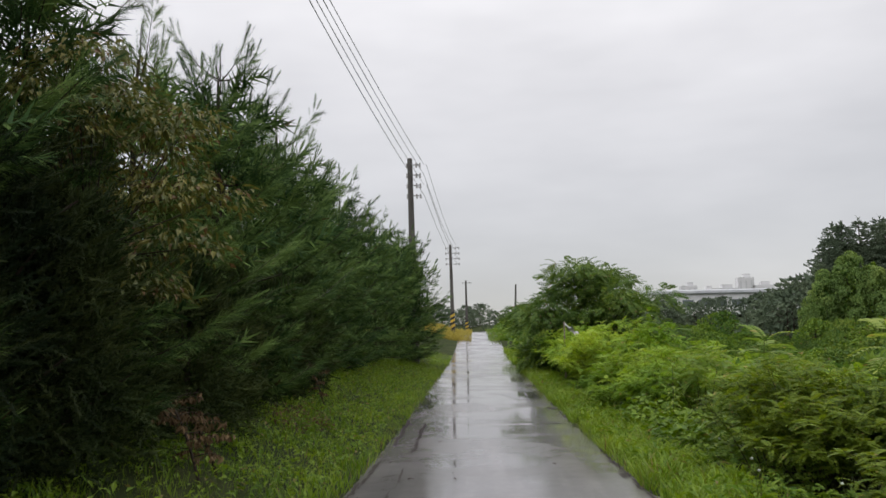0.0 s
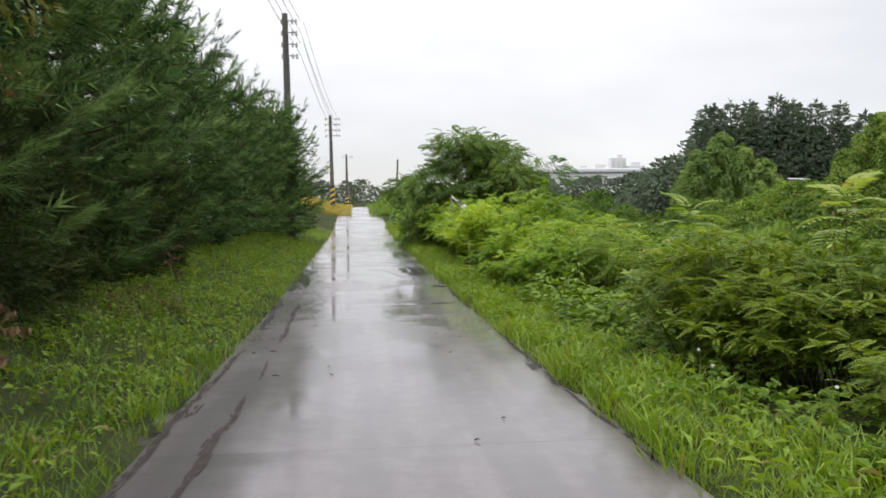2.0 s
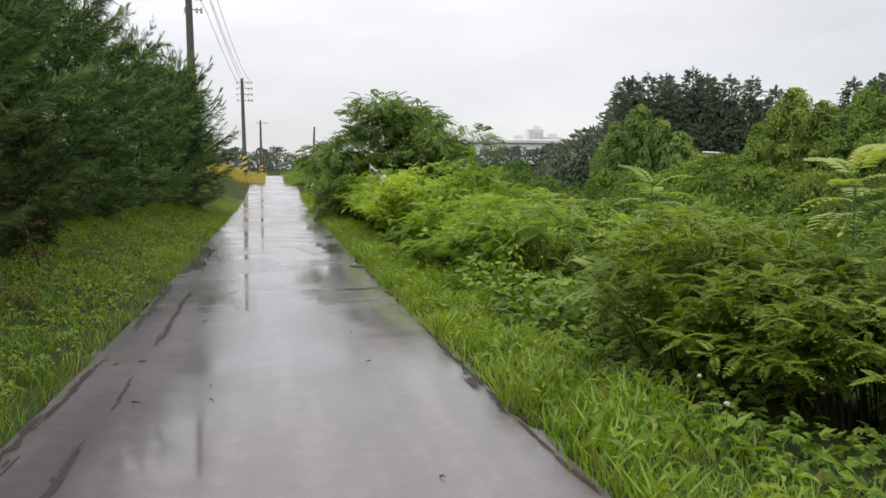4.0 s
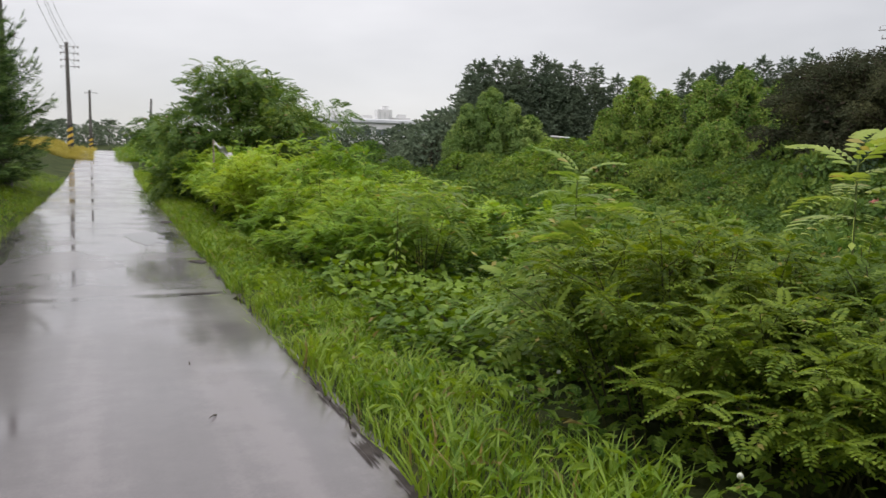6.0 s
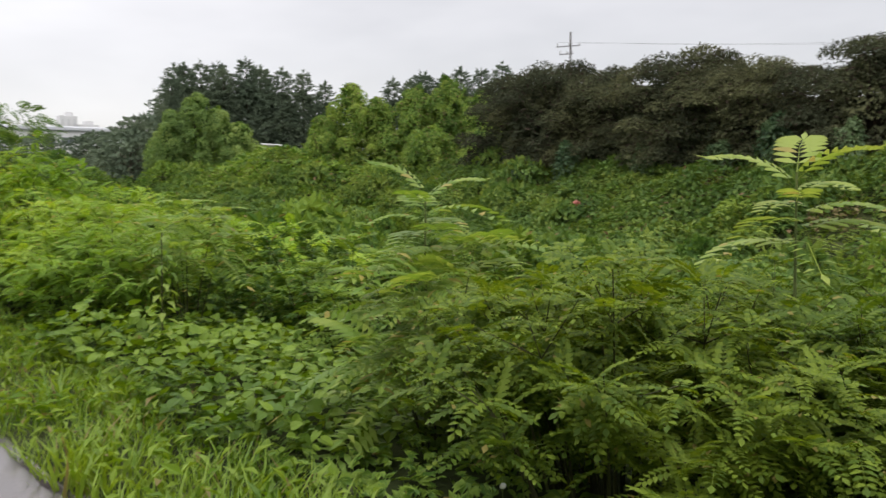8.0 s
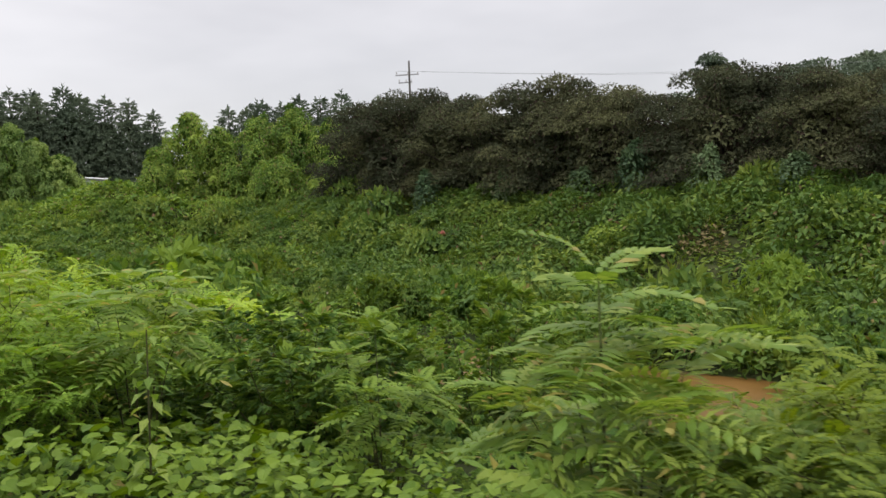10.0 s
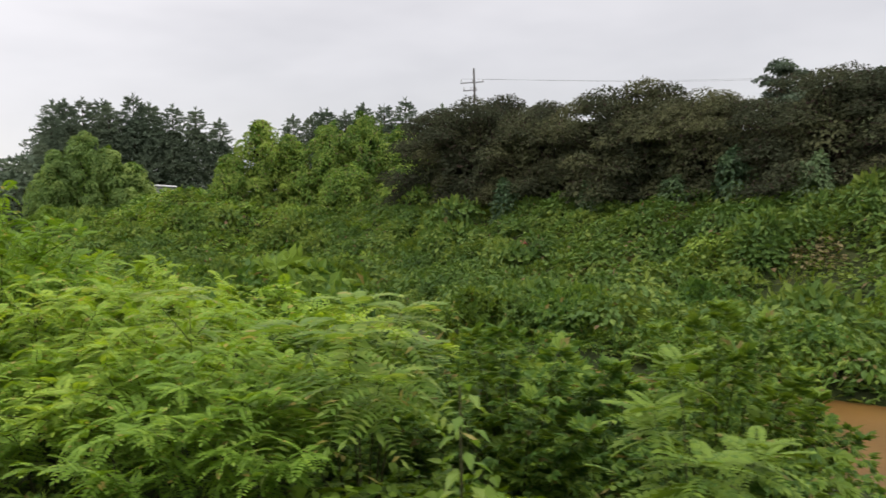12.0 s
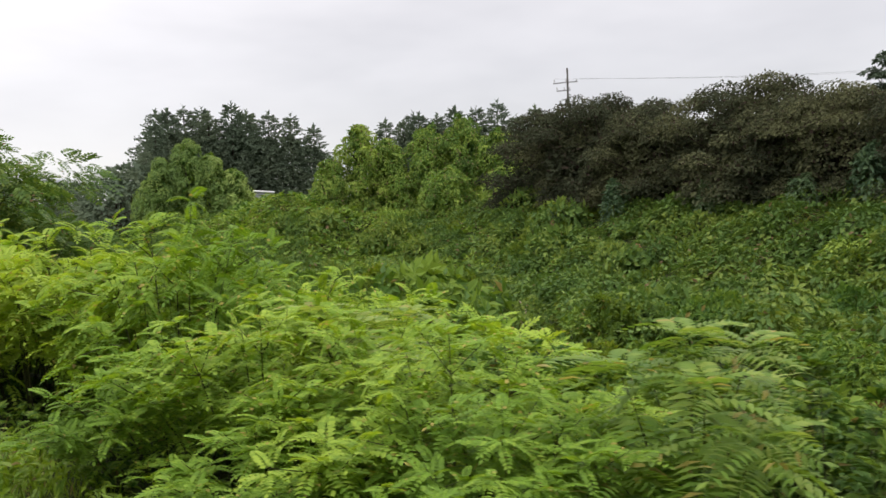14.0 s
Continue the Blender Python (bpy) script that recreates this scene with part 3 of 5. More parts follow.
def shrub(name, label, h, r, stems, per, template, size, leaf_mat, seed, category="shrub", group="", low=0.2, droop=-0.1, skirt=0.25):
    """Many thin stems fanning from one root, with leaves set along them."""
    g = np.random.default_rng(seed)
    root = tagged(new(name), label, category, group)
    wood, leaves = [], []
    for i in range(stems):
        a = i * 2.399 + g.random()
        reach = r * math.sqrt((i + 0.5) / stems)
        top = np.array((math.cos(a) * reach, math.sin(a) * reach, h * (1 - 0.45 * (reach / r) ** 2) * (0.82 + 0.25 * g.random())))
        foot = np.array((math.cos(a) * 0.18 * reach, math.sin(a) * 0.18 * reach, -0.08))
        pts = limb(foot, top, 0.12 * h, 5)
        wood.append(tube(pts, np.linspace(0.007, 0.0012, 5) * (0.6 + 0.5 * h), 3))
        s = low + (1 - low) * np.sort(g.random(per)) ** 0.8
        at = np.stack([np.interp(s, np.linspace(0, 1, 5), pts[:, k]) for k in range(3)], -1)
        az = np.arange(per) * 2.4 + g.random() * 6
        ahead = np.stack([np.cos(az) + 0.5 * math.cos(a), np.sin(az) + 0.5 * math.sin(a), droop + 0.55 * g.random(per) + 0.5 * (s > 0.9)], -1)
        ta = a + np.arange(4) * 1.6
        tip_way = np.stack([np.cos(ta), np.sin(ta), np.full(4, 0.55)], -1)
        leaves.append(strew(template, frames_of(tip_way), np.tile(top, (4, 1)), np.full(4, size * 0.7)))
        leaves.append(strew(template, frames_of(ahead, roll=g.normal(0, 0.25, per)), at + ahead * 0.01, size * (0.65 + 0.6 * g.random(per)) * (1.1 - 0.25 * s)))
    if skirt:
        n = int(stems * per * skirt)
        a, q = g.random(n) * 6.283, np.sqrt(g.random(n)) * r * 1.05
        at = np.stack([np.cos(a) * q, np.sin(a) * q, h * (0.25 + 0.55 * g.random(n)) * (1 - 0.4 * (q / r) ** 2)], -1)
        ahead = np.stack([np.cos(a), np.sin(a), g.normal(0.05, 0.3, n)], -1)
        leaves.append(strew(template, frames_of(ahead, roll=g.normal(0, 0.3, n)), at, size * (0.7 + 0.5 * g.random(n))))
    if stems <= 12:
        for w in wood:
            part_np("stem", *w, TWIG, root)
    else:
        part_np("branchwork", *joined(wood), TWIG, root)
    part_np("foliage", *joined(leaves), leaf_mat, root)
    return root


def frond_shrub(name, label, h, r, stems, tips, per, template, size, leaf_mat, seed, group="", low=0.3, edge=0.42):
    """Thin stems fanning into a dome; each ends in a few twigs that carry a whorl of arching compound leaves."""
    g = np.random.default_rng(seed)
    root = tagged(new(name), label, "shrub", group)
    wood, leaves = [], []
    for i in range(stems):
        a = i * 2.399 + g.normal(0, 0.25)
        reach = r * math.sqrt((i + 0.5) / stems)
        top = np.array((math.cos(a) * reach, math.sin(a) * reach, h * (0.97 - edge * (reach / r) ** 2) * (0.8 + 0.24 * g.random())))
        foot = np.array((math.cos(a) * 0.42 * reach, math.sin(a) * 0.42 * reach, -0.08))
        pts = limb(foot, top, 0.1 * h, 5)
        wood.append(tube(pts, np.linspace(0.007, 0.002, 5) * (0.6 + 0.5 * h), 3))
        for q in range(tips):
            b = a + q * 2.1 + g.normal(0, 0.4)
            off = 0.0 if q == 0 else 0.1 + 0.16 * g.random()
            end = top + np.array((math.cos(b) * off, math.sin(b) * off, g.normal(0, 0.07) - 0.25 * off))
            if q:
                wood.append(tube([pts[3], end], (0.004, 0.002), 3))
            m = 6
            az = np.arange(m) * 2.4 + g.random() * 6
            ahead = np.stack([np.cos(az) + 0.3 * math.cos(a), np.sin(az) + 0.3 * math.sin(a), g.normal(0.05, 0.42, m) + 0.35 * np.arange(m) / m], -1)
            leaves.append(strew(template, frames_of(ahead, roll=g.normal(0, 0.2, m)), end - np.outer(0.05 * (1 - np.arange(m) / m), (0, 0, 1)), size * (0.75 + 0.45 * g.random(m)) * (1.05 - 0.3 * np.arange(m) / m)))
        s = low + (0.92 - low) * np.sort(g.random(per)) ** 0.7
        at = np.stack([np.interp(s, np.linspace(0, 1, 5), pts[:, k]) for k in range(3)], -1)
        az = np.arange(per) * 2.4 + g.random() * 6
        ahead = np.stack([np.cos(az) + 0.6 * math.cos(a), np.sin(az) + 0.6 * math.sin(a), g.normal(-0.05, 0.42, per)], -1)
        leaves.append(strew(template, frames_of(ahead, roll=g.normal(0, 0.3, per)), at, size * (0.8 + 0.5 * g.random(per))))
    part_np("branchwork", *joined(wood), TWIG, root)
    part_np("foliage", *joined(leaves), leaf_mat, root)
    return root


def mantle(w, h, count, leaf, size, seed, lumps=22, spread=0.5, hang=0.5, power=4.0, low=0.0, depth=0.12):
    """Leaves shingled over a billowing body of width w and height h."""
    g = np.random.default_rng(seed)
    a, k = g.random(count) * 6.283, low + (1 - low) * g.random(count)
    top = count // 4
    k[:top] = 1 - 0.35 * g.random(top) ** 2
    prof = lambda q: np.clip(1 - np.clip((q - 0.32) / 0.69, -0.55, 1) ** 2 * np.abs(np.clip((q - 0.32) / 0.69, -0.55, 1)) ** (power - 2), 0.0, 1) ** 0.5
    ca, ck = g.random(lumps) * 6.283, g.random(lumps)
    near = np.zeros(count)
    for i in range(lumps):
        da = np.abs((a - ca[i] + np.pi) % (2 * np.pi) - np.pi) * prof(k)
        near = np.maximum(near, np.exp(-((da / spread) ** 2 + ((k - ck[i]) * h / w * 2 / spread) ** 2)) * (0.6 + 0.4 * ((i * 7) % 5) / 4))
    body = prof(k)
    r = w / 2 * (body * (0.62 + 0.5 * near) + 0.02) * (1 - depth * g.random(count) ** 1.6) * (1 + 0.05 * g.standard_normal(count))
    r[:top] *= np.sqrt(g.random(top))
    z = h * k * (0.88 + 0.16 * near)
    p = np.stack([np.cos(a) * r, np.sin(a) * r, z], -1)
    out = unit(np.stack([np.cos(a) * (0.25 + body), np.sin(a) * (0.25 + body), 1.5 * (k - 0.35)], -1) + g.normal(0, 0.22, (count, 3)))
    ahead = out * 0.5 + g.normal(0, 0.35, (count, 3)) - np.array((0, 0, hang))
    return strew(leaf, frames_of(ahead, up=out), p, size * (0.6 + 0.8 * g.random(count)))


def skeleton_wood(root, w, h, seed, n=7):
    g = np.random.default_rng(seed)
    part_np("trunk", *tube([(0, 0, -0.3), (0.04, 0, h * 0.25), (0, 0.05, h * 0.55), (0.05, 0, h * 0.8)], np.array((0.03, 0.024, 0.016, 0.006)) * h, 7), BARK, root)
    limbs = []
    for i in range(n):
        a = i * 2.4
        limbs.append(tube(limb((0, 0, h * (0.15 + 0.5 * i / n)), (math.cos(a) * w * 0.36, math.sin(a) * w * 0.36, h * (0.35 + 0.5 * i / n)), 0.0, 4), np.array((0.012, 0.009, 0.006, 0.003)) * h, 4))
    part_np("branchwork", *joined(limbs), BARK, root)


def bushy_tree(name, label, h, w, count, leaf, size, mat, seed, group="", **kw):
    root = tagged(new(name), label, "tree", group)
    skeleton_wood(root, w, h, seed)
    part_np("crown", *mantle(w, h, count, leaf, size, seed, **kw), mat, root)
    return root


def pine(h, seed, dense=1.0):
    """A young pine: whorls of upswept branches with needle brushes on flat side twigs, and upright candles at the top."""
    g = np.random.default_rng(seed)
    root = tagged(new("pine_tree"), "dark green young pine with upright shoots in a roadside row", "tree", "pines along the road")
    ts = np.linspace(0, 1, 7)
    trunk_pts = np.stack([0.08 * np.sin(ts * 3 + seed), 0.08 * np.cos(ts * 2.3 + seed) - 0.08, ts * h * 0.97 - 0.15], -1)
    part_np("trunk", *tube(trunk_pts, np.linspace(0.09, 0.015, 7), 7), BARK, root)
    wood, twig, candle, inner = [], [], [], []
    z, whorl = 0.3, 0
    while z < h * 0.95:
        k = z / h
        reach = 1.7 * (1 - k) ** 0.6 * (0.6 + 0.4 * min(1, k * 5)) + 0.16
        n = 7 if k < 0.75 else 5
        for j in range(n):
            az = (j + 0.5 * (whorl % 2)) * 6.283 / n + g.normal(0, 0.22)
            lg = reach * (0.42 + 0.95 * g.random() ** 1.3)
            out, across = np.array((math.cos(az), math.sin(az), 0.0)), np.array((-math.sin(az), math.cos(az), 0.0))
            tip = out * lg + np.array((0, 0, z + (0.1 + 0.85 * k) * lg + g.normal(0, 0.08)))
            pts = limb((0, 0, z), tip, -0.16 * lg, 5)
            wood.append(tube(pts, np.array((0.022, 0.017, 0.012, 0.008, 0.005)) * (1.1 - 0.5 * k), 3))
            m = max(2, int(lg * 10.5 * dense))
            for q in range(m):
                s = 0.42 + 0.58 * (q + 0.8 * g.random()) / m
                p = np.array([np.interp(s, np.linspace(0, 1, 5), pts[:, c]) for c in range(3)])
                for side in (-1, 1):
                    d = out * (0.75 + 0.2 * g.random()) + across * side * (0.8 - 0.35 * s) + np.array((0, 0, 0.05 + 0.65 * k + g.normal(0, 0.22)))
                    twig.append((p, d, (0.15 + 0.11 * g.random()) * (1.1 - 0.25 * k) * (1.4 - 0.4 * dense)))
            for q in range(3 if k < 0.5 else 4):
                d = out * (0.75 - 0.4 * k) + across * g.normal(0, 0.3) + np.array((0, 0, 0.1 + 1.35 * k + g.normal(0, 0.15)))
                base = pts[-1] - (pts[-1] - pts[-2]) * 0.3 * q * g.random()
                candle.append((base, d, (0.2 + 0.12 * g.random()) * (1 + 0.35 * k)))
            for s in (0.08, 0.18, 0.28, 0.38, 0.48, 0.58, 0.68):
                if k < 0.85:
                    inner.append((pts[0] + (pts[-1] - pts[0]) * s, out + across * g.normal(0, 0.7) + np.array((0, 0, g.normal(0.2, 0.4))), 0.4))
        z += 0.4 + 0.14 * g.random()
        whorl += 1
    for j in range(9):
        a = j * 2.4
        candle.append((np.array((math.cos(a) * 0.12, math.sin(a) * 0.12, h * (0.84 + 0.012 * j))), np.array((math.cos(a) * 0.28, math.sin(a) * 0.28, 1.0)), 0.3 + 0.12 * g.random()))
    wood.append(tube([(0, 0, h * 0.9), (0.02, 0.01, h * 1.04)], (0.012, 0.005), 3))
    candle.append((np.array((0.02, 0.01, h * 0.96)), np.array((0.05, 0.0, 1.0)), 0.45))
    part_np("branchwork", *joined(wood), BARK, root)
    for name, rows, shape, mat in (("foliage", twig, BRUSH if dense > 0.8 else FARBRUSH, NEEDLE), ("shoot_growth", candle, SHOOT, NEEDLE), ("inner_foliage", inner, brush(13, 0.55, 0.085, 1.2, 9), NEEDLE)):
        at, way, size = (np.array([r[c] for r in rows]) for c in range(3))
        part_np(name, *strew(shape, frames_of(way, roll=g.random(len(at)) * 6), at, size), mat, root)
    return root


def juniper(h, w, seed, mat, label):
    """A dense scale-leaved evergreen: feathery sprays over a lumpy body, with a few long nodding shoots."""
    g = np.random.default_rng(seed)
    root = tagged(new("juniper_bush"), label, "shrub", "junipers under the pines")
    skeleton_wood(root, w, h, seed, 9)
    part_np("foliage", *mantle(w, h, int(2300 * h * w / 3), SPRAY, 0.15, seed, lumps=34, spread=0.3, hang=-0.25, power=3.0, depth=0.35), mat, root)
    part_np("inner_foliage", *mantle(w * 0.66, h * 0.9, 900, SPRAY, 0.24, seed + 60, lumps=20, spread=0.4, hang=0.0, power=3.0, depth=0.4), mat, root)
    pieces = []
    for i in range(9):
        a, k = i * 2.4 + g.random(), 0.3 + 0.65 * g.random()
        n, ln = 16, 0.35 + 0.3 * g.random()
        s = np.linspace(0, 1, n)
        rr = w * 0.42 + ln * s
        p = np.stack([np.cos(a) * rr, np.sin(a) * rr, h * k + ln * (0.75 * s - 0.45 * s * s)], -1)
        side = np.where(np.arange(n) % 2, 1, -1)[:, None] * np.array((-math.sin(a), math.cos(a), 0.15))
        pieces.append(strew(SPRAY, frames_of(np.array((math.cos(a), math.sin(a), 0.4)) + 0.5 * side), p, 0.13 - 0.07 * s))
    part_np("shoot_growth", *joined(pieces), mat, root)
    return root


def crown_tree(name, label, h, w, leaves, leaf, size, mat, seed, low=0.15, group="", clumps=26, hang=0.0, lean=0.0, flat=0.75, billow=False, puff=0.15, stout=1.0):
    """A broadleaf tree: forked trunk, limbs out to clumps, leaves strewn over the shells of the clumps."""
    g = np.random.default_rng(seed)
    root = tagged(new(name), label, "tree", group)
    fork = h * (low + 0.12)
    part_np("trunk", *tube([(0, 0, -0.3), (0.05, 0, fork * 0.5), (0.0, 0.05, fork), (lean * 0.4, 0.03, h * 0.6)], (0.035 * h * 0.6, 0.026 * h * 0.6, 0.02 * h * 0.6, 0.008 * h * 0.6), 7), BARK, root)
    wood, pieces = [], []
    for i in range(clumps):
        a, q = i * 2.399, math.sqrt((i + 0.5) / clumps)
        k = g.random()
        zc = h * (low + (0.9 - low) * k)
        rr = w * 0.5 * q * math.sqrt(max(0.15, 1 - ((k - 0.42) / 0.66) ** 2))
        c = np.array((math.cos(a) * rr + lean * k, math.sin(a) * rr, zc))
        wood.append(tube(limb((0, 0, fork * (0.7 + 0.5 * g.random())), c, 0.0, 4), np.array((0.012, 0.008, 0.005, 0.002)) * h * stout, 4))
        m = leaves // clumps
        d = unit(g.normal(0, 1, (m, 3)))
        d[:, 2] = np.abs(d[:, 2]) * 1.1 - 0.35
        rad = w * puff * (1 + 0.5 * g.random()) * (0.35 + 0.65 * g.random(m) ** 0.4)
        p = c + d * rad[:, None] * np.array((1.15, 1.15, flat))
        ahead = d * np.array((1, 1, 0.35)) + g.normal(0, 0.35, (m, 3)) - np.array((0, 0, 0.25 + hang))
        if billow:
            fr = frames_of(ahead * 0.6 + g.normal(0, 0.4, (m, 3)), up=unit(d + np.array((0, 0, 0.4)) + g.normal(0, 0.2, (m, 3))))
        else:
            fr = frames_of(ahead, roll=g.normal(0, 0.5, m))
        pieces.append(strew(leaf, fr, p, size * (0.65 + 0.7 * g.random(m))))
    part_np("branchwork", *joined(wood), BARK, root)
    part_np("crown", *joined(pieces), mat, root)
    return root


def fir(h, w, seed):
    """A tall conifer in drooping tiers."""
    g = np.random.default_rng(seed)
    root = tagged(new("conifer_tree"), "tall conifer greyed by painted haze, with layered branches on the far bank", "tree", "conifers on the far bank")
    part_np("trunk", *tube([(0, 0, -0.3), (0, 0, h * 0.5), (0, 0, h * 0.98)], (0.018 * h, 0.012 * h, 0.002 * h), 6), BARK, root)
    at, way, size = [], [], []
    for i in range(int(h * 4.2)):
        k = 0.06 + 0.93 * i / int(h * 4.2)
        reach = w * 0.5 * (1 - k) ** 0.62 * (0.6 + 0.6 * g.random()) + 0.1
        for j in range(8):
            az = g.random() * 6.283
            for s in (0.4, 0.72, 1.0):
                at.append((math.cos(az) * reach * s, math.sin(az) * reach * s, h * k - 0.12 * reach * s * s + 0.3 * s))
                way.append((math.cos(az + g.normal(0, 0.6)), math.sin(az + g.normal(0, 0.6)), g.normal(0.15, 0.3)))
                size.append((0.5 + 0.35 * g.random()) * (1.05 - 0.5 * k))
    at.append((0, 0, h * 0.95)); way.append((0, 0, 1)); size.append(1.1)
    part_np("crown", *strew(brush(9, 0.45, 0.3, 1.3, seed), frames_of(np.array(way), roll=g.random(len(at)) * 6), np.array(at), np.array(size)), HAZY_FIR, root)
    part_np("inner_needles", *mantle(w * 0.66, h * 0.88, 2300, FARLEAF, 0.45, seed + 300, lumps=14, spread=0.5, hang=0.5, power=2.2, depth=0.5), HAZY_FIR, root)
    return root


def placed(ob, x, y, turn, s=1.0, sink=0.0, sz=None):
    m = pose(x, y, float(land(x, y)) - sink, 0, 0, turn) @ Matrix.Diagonal((s, s, s if sz is None else sz, 1))
    return m


def put(ob, x, y, turn=0.0, s=1.0, sink=0.0, sz=None):
    ob.matrix_basis = placed(ob, x, y, turn, s, sink, sz)


# ---- pines on the left ----
pines = [pine(4.9, s) for s in (3, 4, 5)] + [pine(4.9, s, 0.5) for s in (6, 7)]
g = np.random.default_rng(21)
spots = [(-4.5, 1.6), (-4.3, 3.7), (-4.2, 5.8), (-4.0, 7.9), (-3.8, 10.3), (-4.3, 12.3), (-4.0, 14.4), (-4.1, 16.4), (-3.9, 18.4), (-3.9, 20.4), (-3.8, 22.4), (-3.4, 24.7), (-3.2, 27.2), (-3.0, 29.4), (-2.75, 30.0), (-3.3, 32.6),
         # back rows, added to stop sky light leaking through from behind
         (-6.4, 3), (-6.6, 7.4), (-6.5, 12), (-6.6, 16.5), (-6.5, 21.5), (-5.6, 4.6), (-5.7, 9.6), (-5.5, 14.2), (-5.6, 19)]
foot_spots = [(-3.4, 3.2), (-3.3, 4.9), (-3.7, 2.0), (-3.5, 4.2), (-3.4, 6.2), (-3.25, 7.5), (-3.4, 8.9), (-3.5, 10.5), (-3.45, 12.2), (-3.5, 14.1)]
planted = []
for i, (x, y) in enumerate(spots):
    s = 0.92 + 0.12 * g.random() - (0.04 if y < 9.8 and i < 15 else 0.25 if -5.8 < x < -5.4 else 0) - (0.06 if y > 20 else 0)
    if i == 4:
        s = 1.03
    src = pines[i % 3] if y < 18 and x > -5 else pines[3 + i % 2]
    if src not in planted:
        planted.append(src)
        put(src, x, y, g.random() * 360, s)
    else:
        keep = src.scale.copy()
        src.scale = (1, 1, 1)
        copy_thing(src, placed(src, x, y, g.random() * 360, s))
        src.scale = keep

turning = crown_tree("broadleaf_tree", "small broadleaf tree with yellowing leaves among the roadside pines", 3.6, 2.3, 7500, simple_leaf(0.42), 0.08, RUST, 31, low=0.34, clumps=44, hang=0.4, puff=0.13, stout=0.35)
put(turning, -3.5, 5.7, 20)

junipers = [juniper(2.2, 1.5, 61, SHADED_JUNIPER, "dense juniper coloured dark as in pine shade, with feathery sprays in front of the pines"), juniper(2.0, 1.4, 62, PALEJUNIPER, "dense mid-green juniper with nodding sprays below the pines")]
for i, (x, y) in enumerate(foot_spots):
    # the shade-coloured juniper stands at y < 4.5, the lighter copy beyond
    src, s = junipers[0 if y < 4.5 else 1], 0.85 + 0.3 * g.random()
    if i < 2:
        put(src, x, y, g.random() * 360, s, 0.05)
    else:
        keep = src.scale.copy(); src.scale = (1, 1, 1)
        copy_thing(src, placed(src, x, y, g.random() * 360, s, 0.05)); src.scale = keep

# ---- shrubs between road and brook ----
LABEL_I = "green feathery-leaved shrub with many thin stems on the verge"
GROUP_I = "feathery shrubs by the road"
indigo = [frond_shrub("feathery_shrub", LABEL_I, 1.25, 0.95, 20, 4, 25, LEAFROW, 0.15, INDIGO, s, GROUP_I) for s in (11, 12, 13)]
indigo_deep = [frond_shrub("feathery_shrub", "deep green feathery-leaved shrub with dark stems on the verge", 1.25, 0.95, 22, 4, 26, LEAFROW, 0.142, INDIGO_DEEP, s, GROUP_I, 0.4, 0.38) for s in (19, 20)]
indigo_far = [frond_shrub("feathery_shrub", LABEL_I, 1.5, 1.1, 13, 2, 6, FARPINNA, 0.32, INDIGO, s, GROUP_I) for s in (14, 15)]
weeds = [shrub("tall_weed", "dark green leafy weed clump growing in the valley", 1.1, 0.8, 12, 40, LOBED, 0.145, WEED, s, "weed", "weed clumps in the valley", low=0.12, droop=0.0) for s in (16, 17, 18)]


def veg_top(x, y):
    """How high the plants reach between the road and the brook."""
    t = 1.12 - 0.15 * (x - 3)
    if y > 15:
        t += min(0.65, 0.3 * (y - 15)) * max(0.0, 1 - (x - 3.4) / 2.2)
    if 8.7 < y < 11.8 and x > 3.7:
        t = min(t, 0.05 - 0.24 * (x - 4))
    return t


g = np.random.default_rng(5)
used = set()


def grow(kinds, k, x, y, h):
    src = kinds[k % len(kinds)]
    base = {"feathery_shrub": 1.25, "tall_weed": 1.1}[src.name.split(".")[0]]
    if src in indigo_far:
        base = 1.5
    sz = h / base
    s = max(0.7, min(1.25, 0.45 + 0.55 * sz)) * (0.92 + 0.16 * g.random())
    if src not in used:
        used.add(src)
        put(src, x, y, g.random() * 360, s, 0, sz)
    else:
        keep = src.scale.copy()
        src.scale = (1, 1, 1)
        copy_thing(src, placed(src, x, y, g.random() * 360, s, 0, sz))
        src.scale = keep


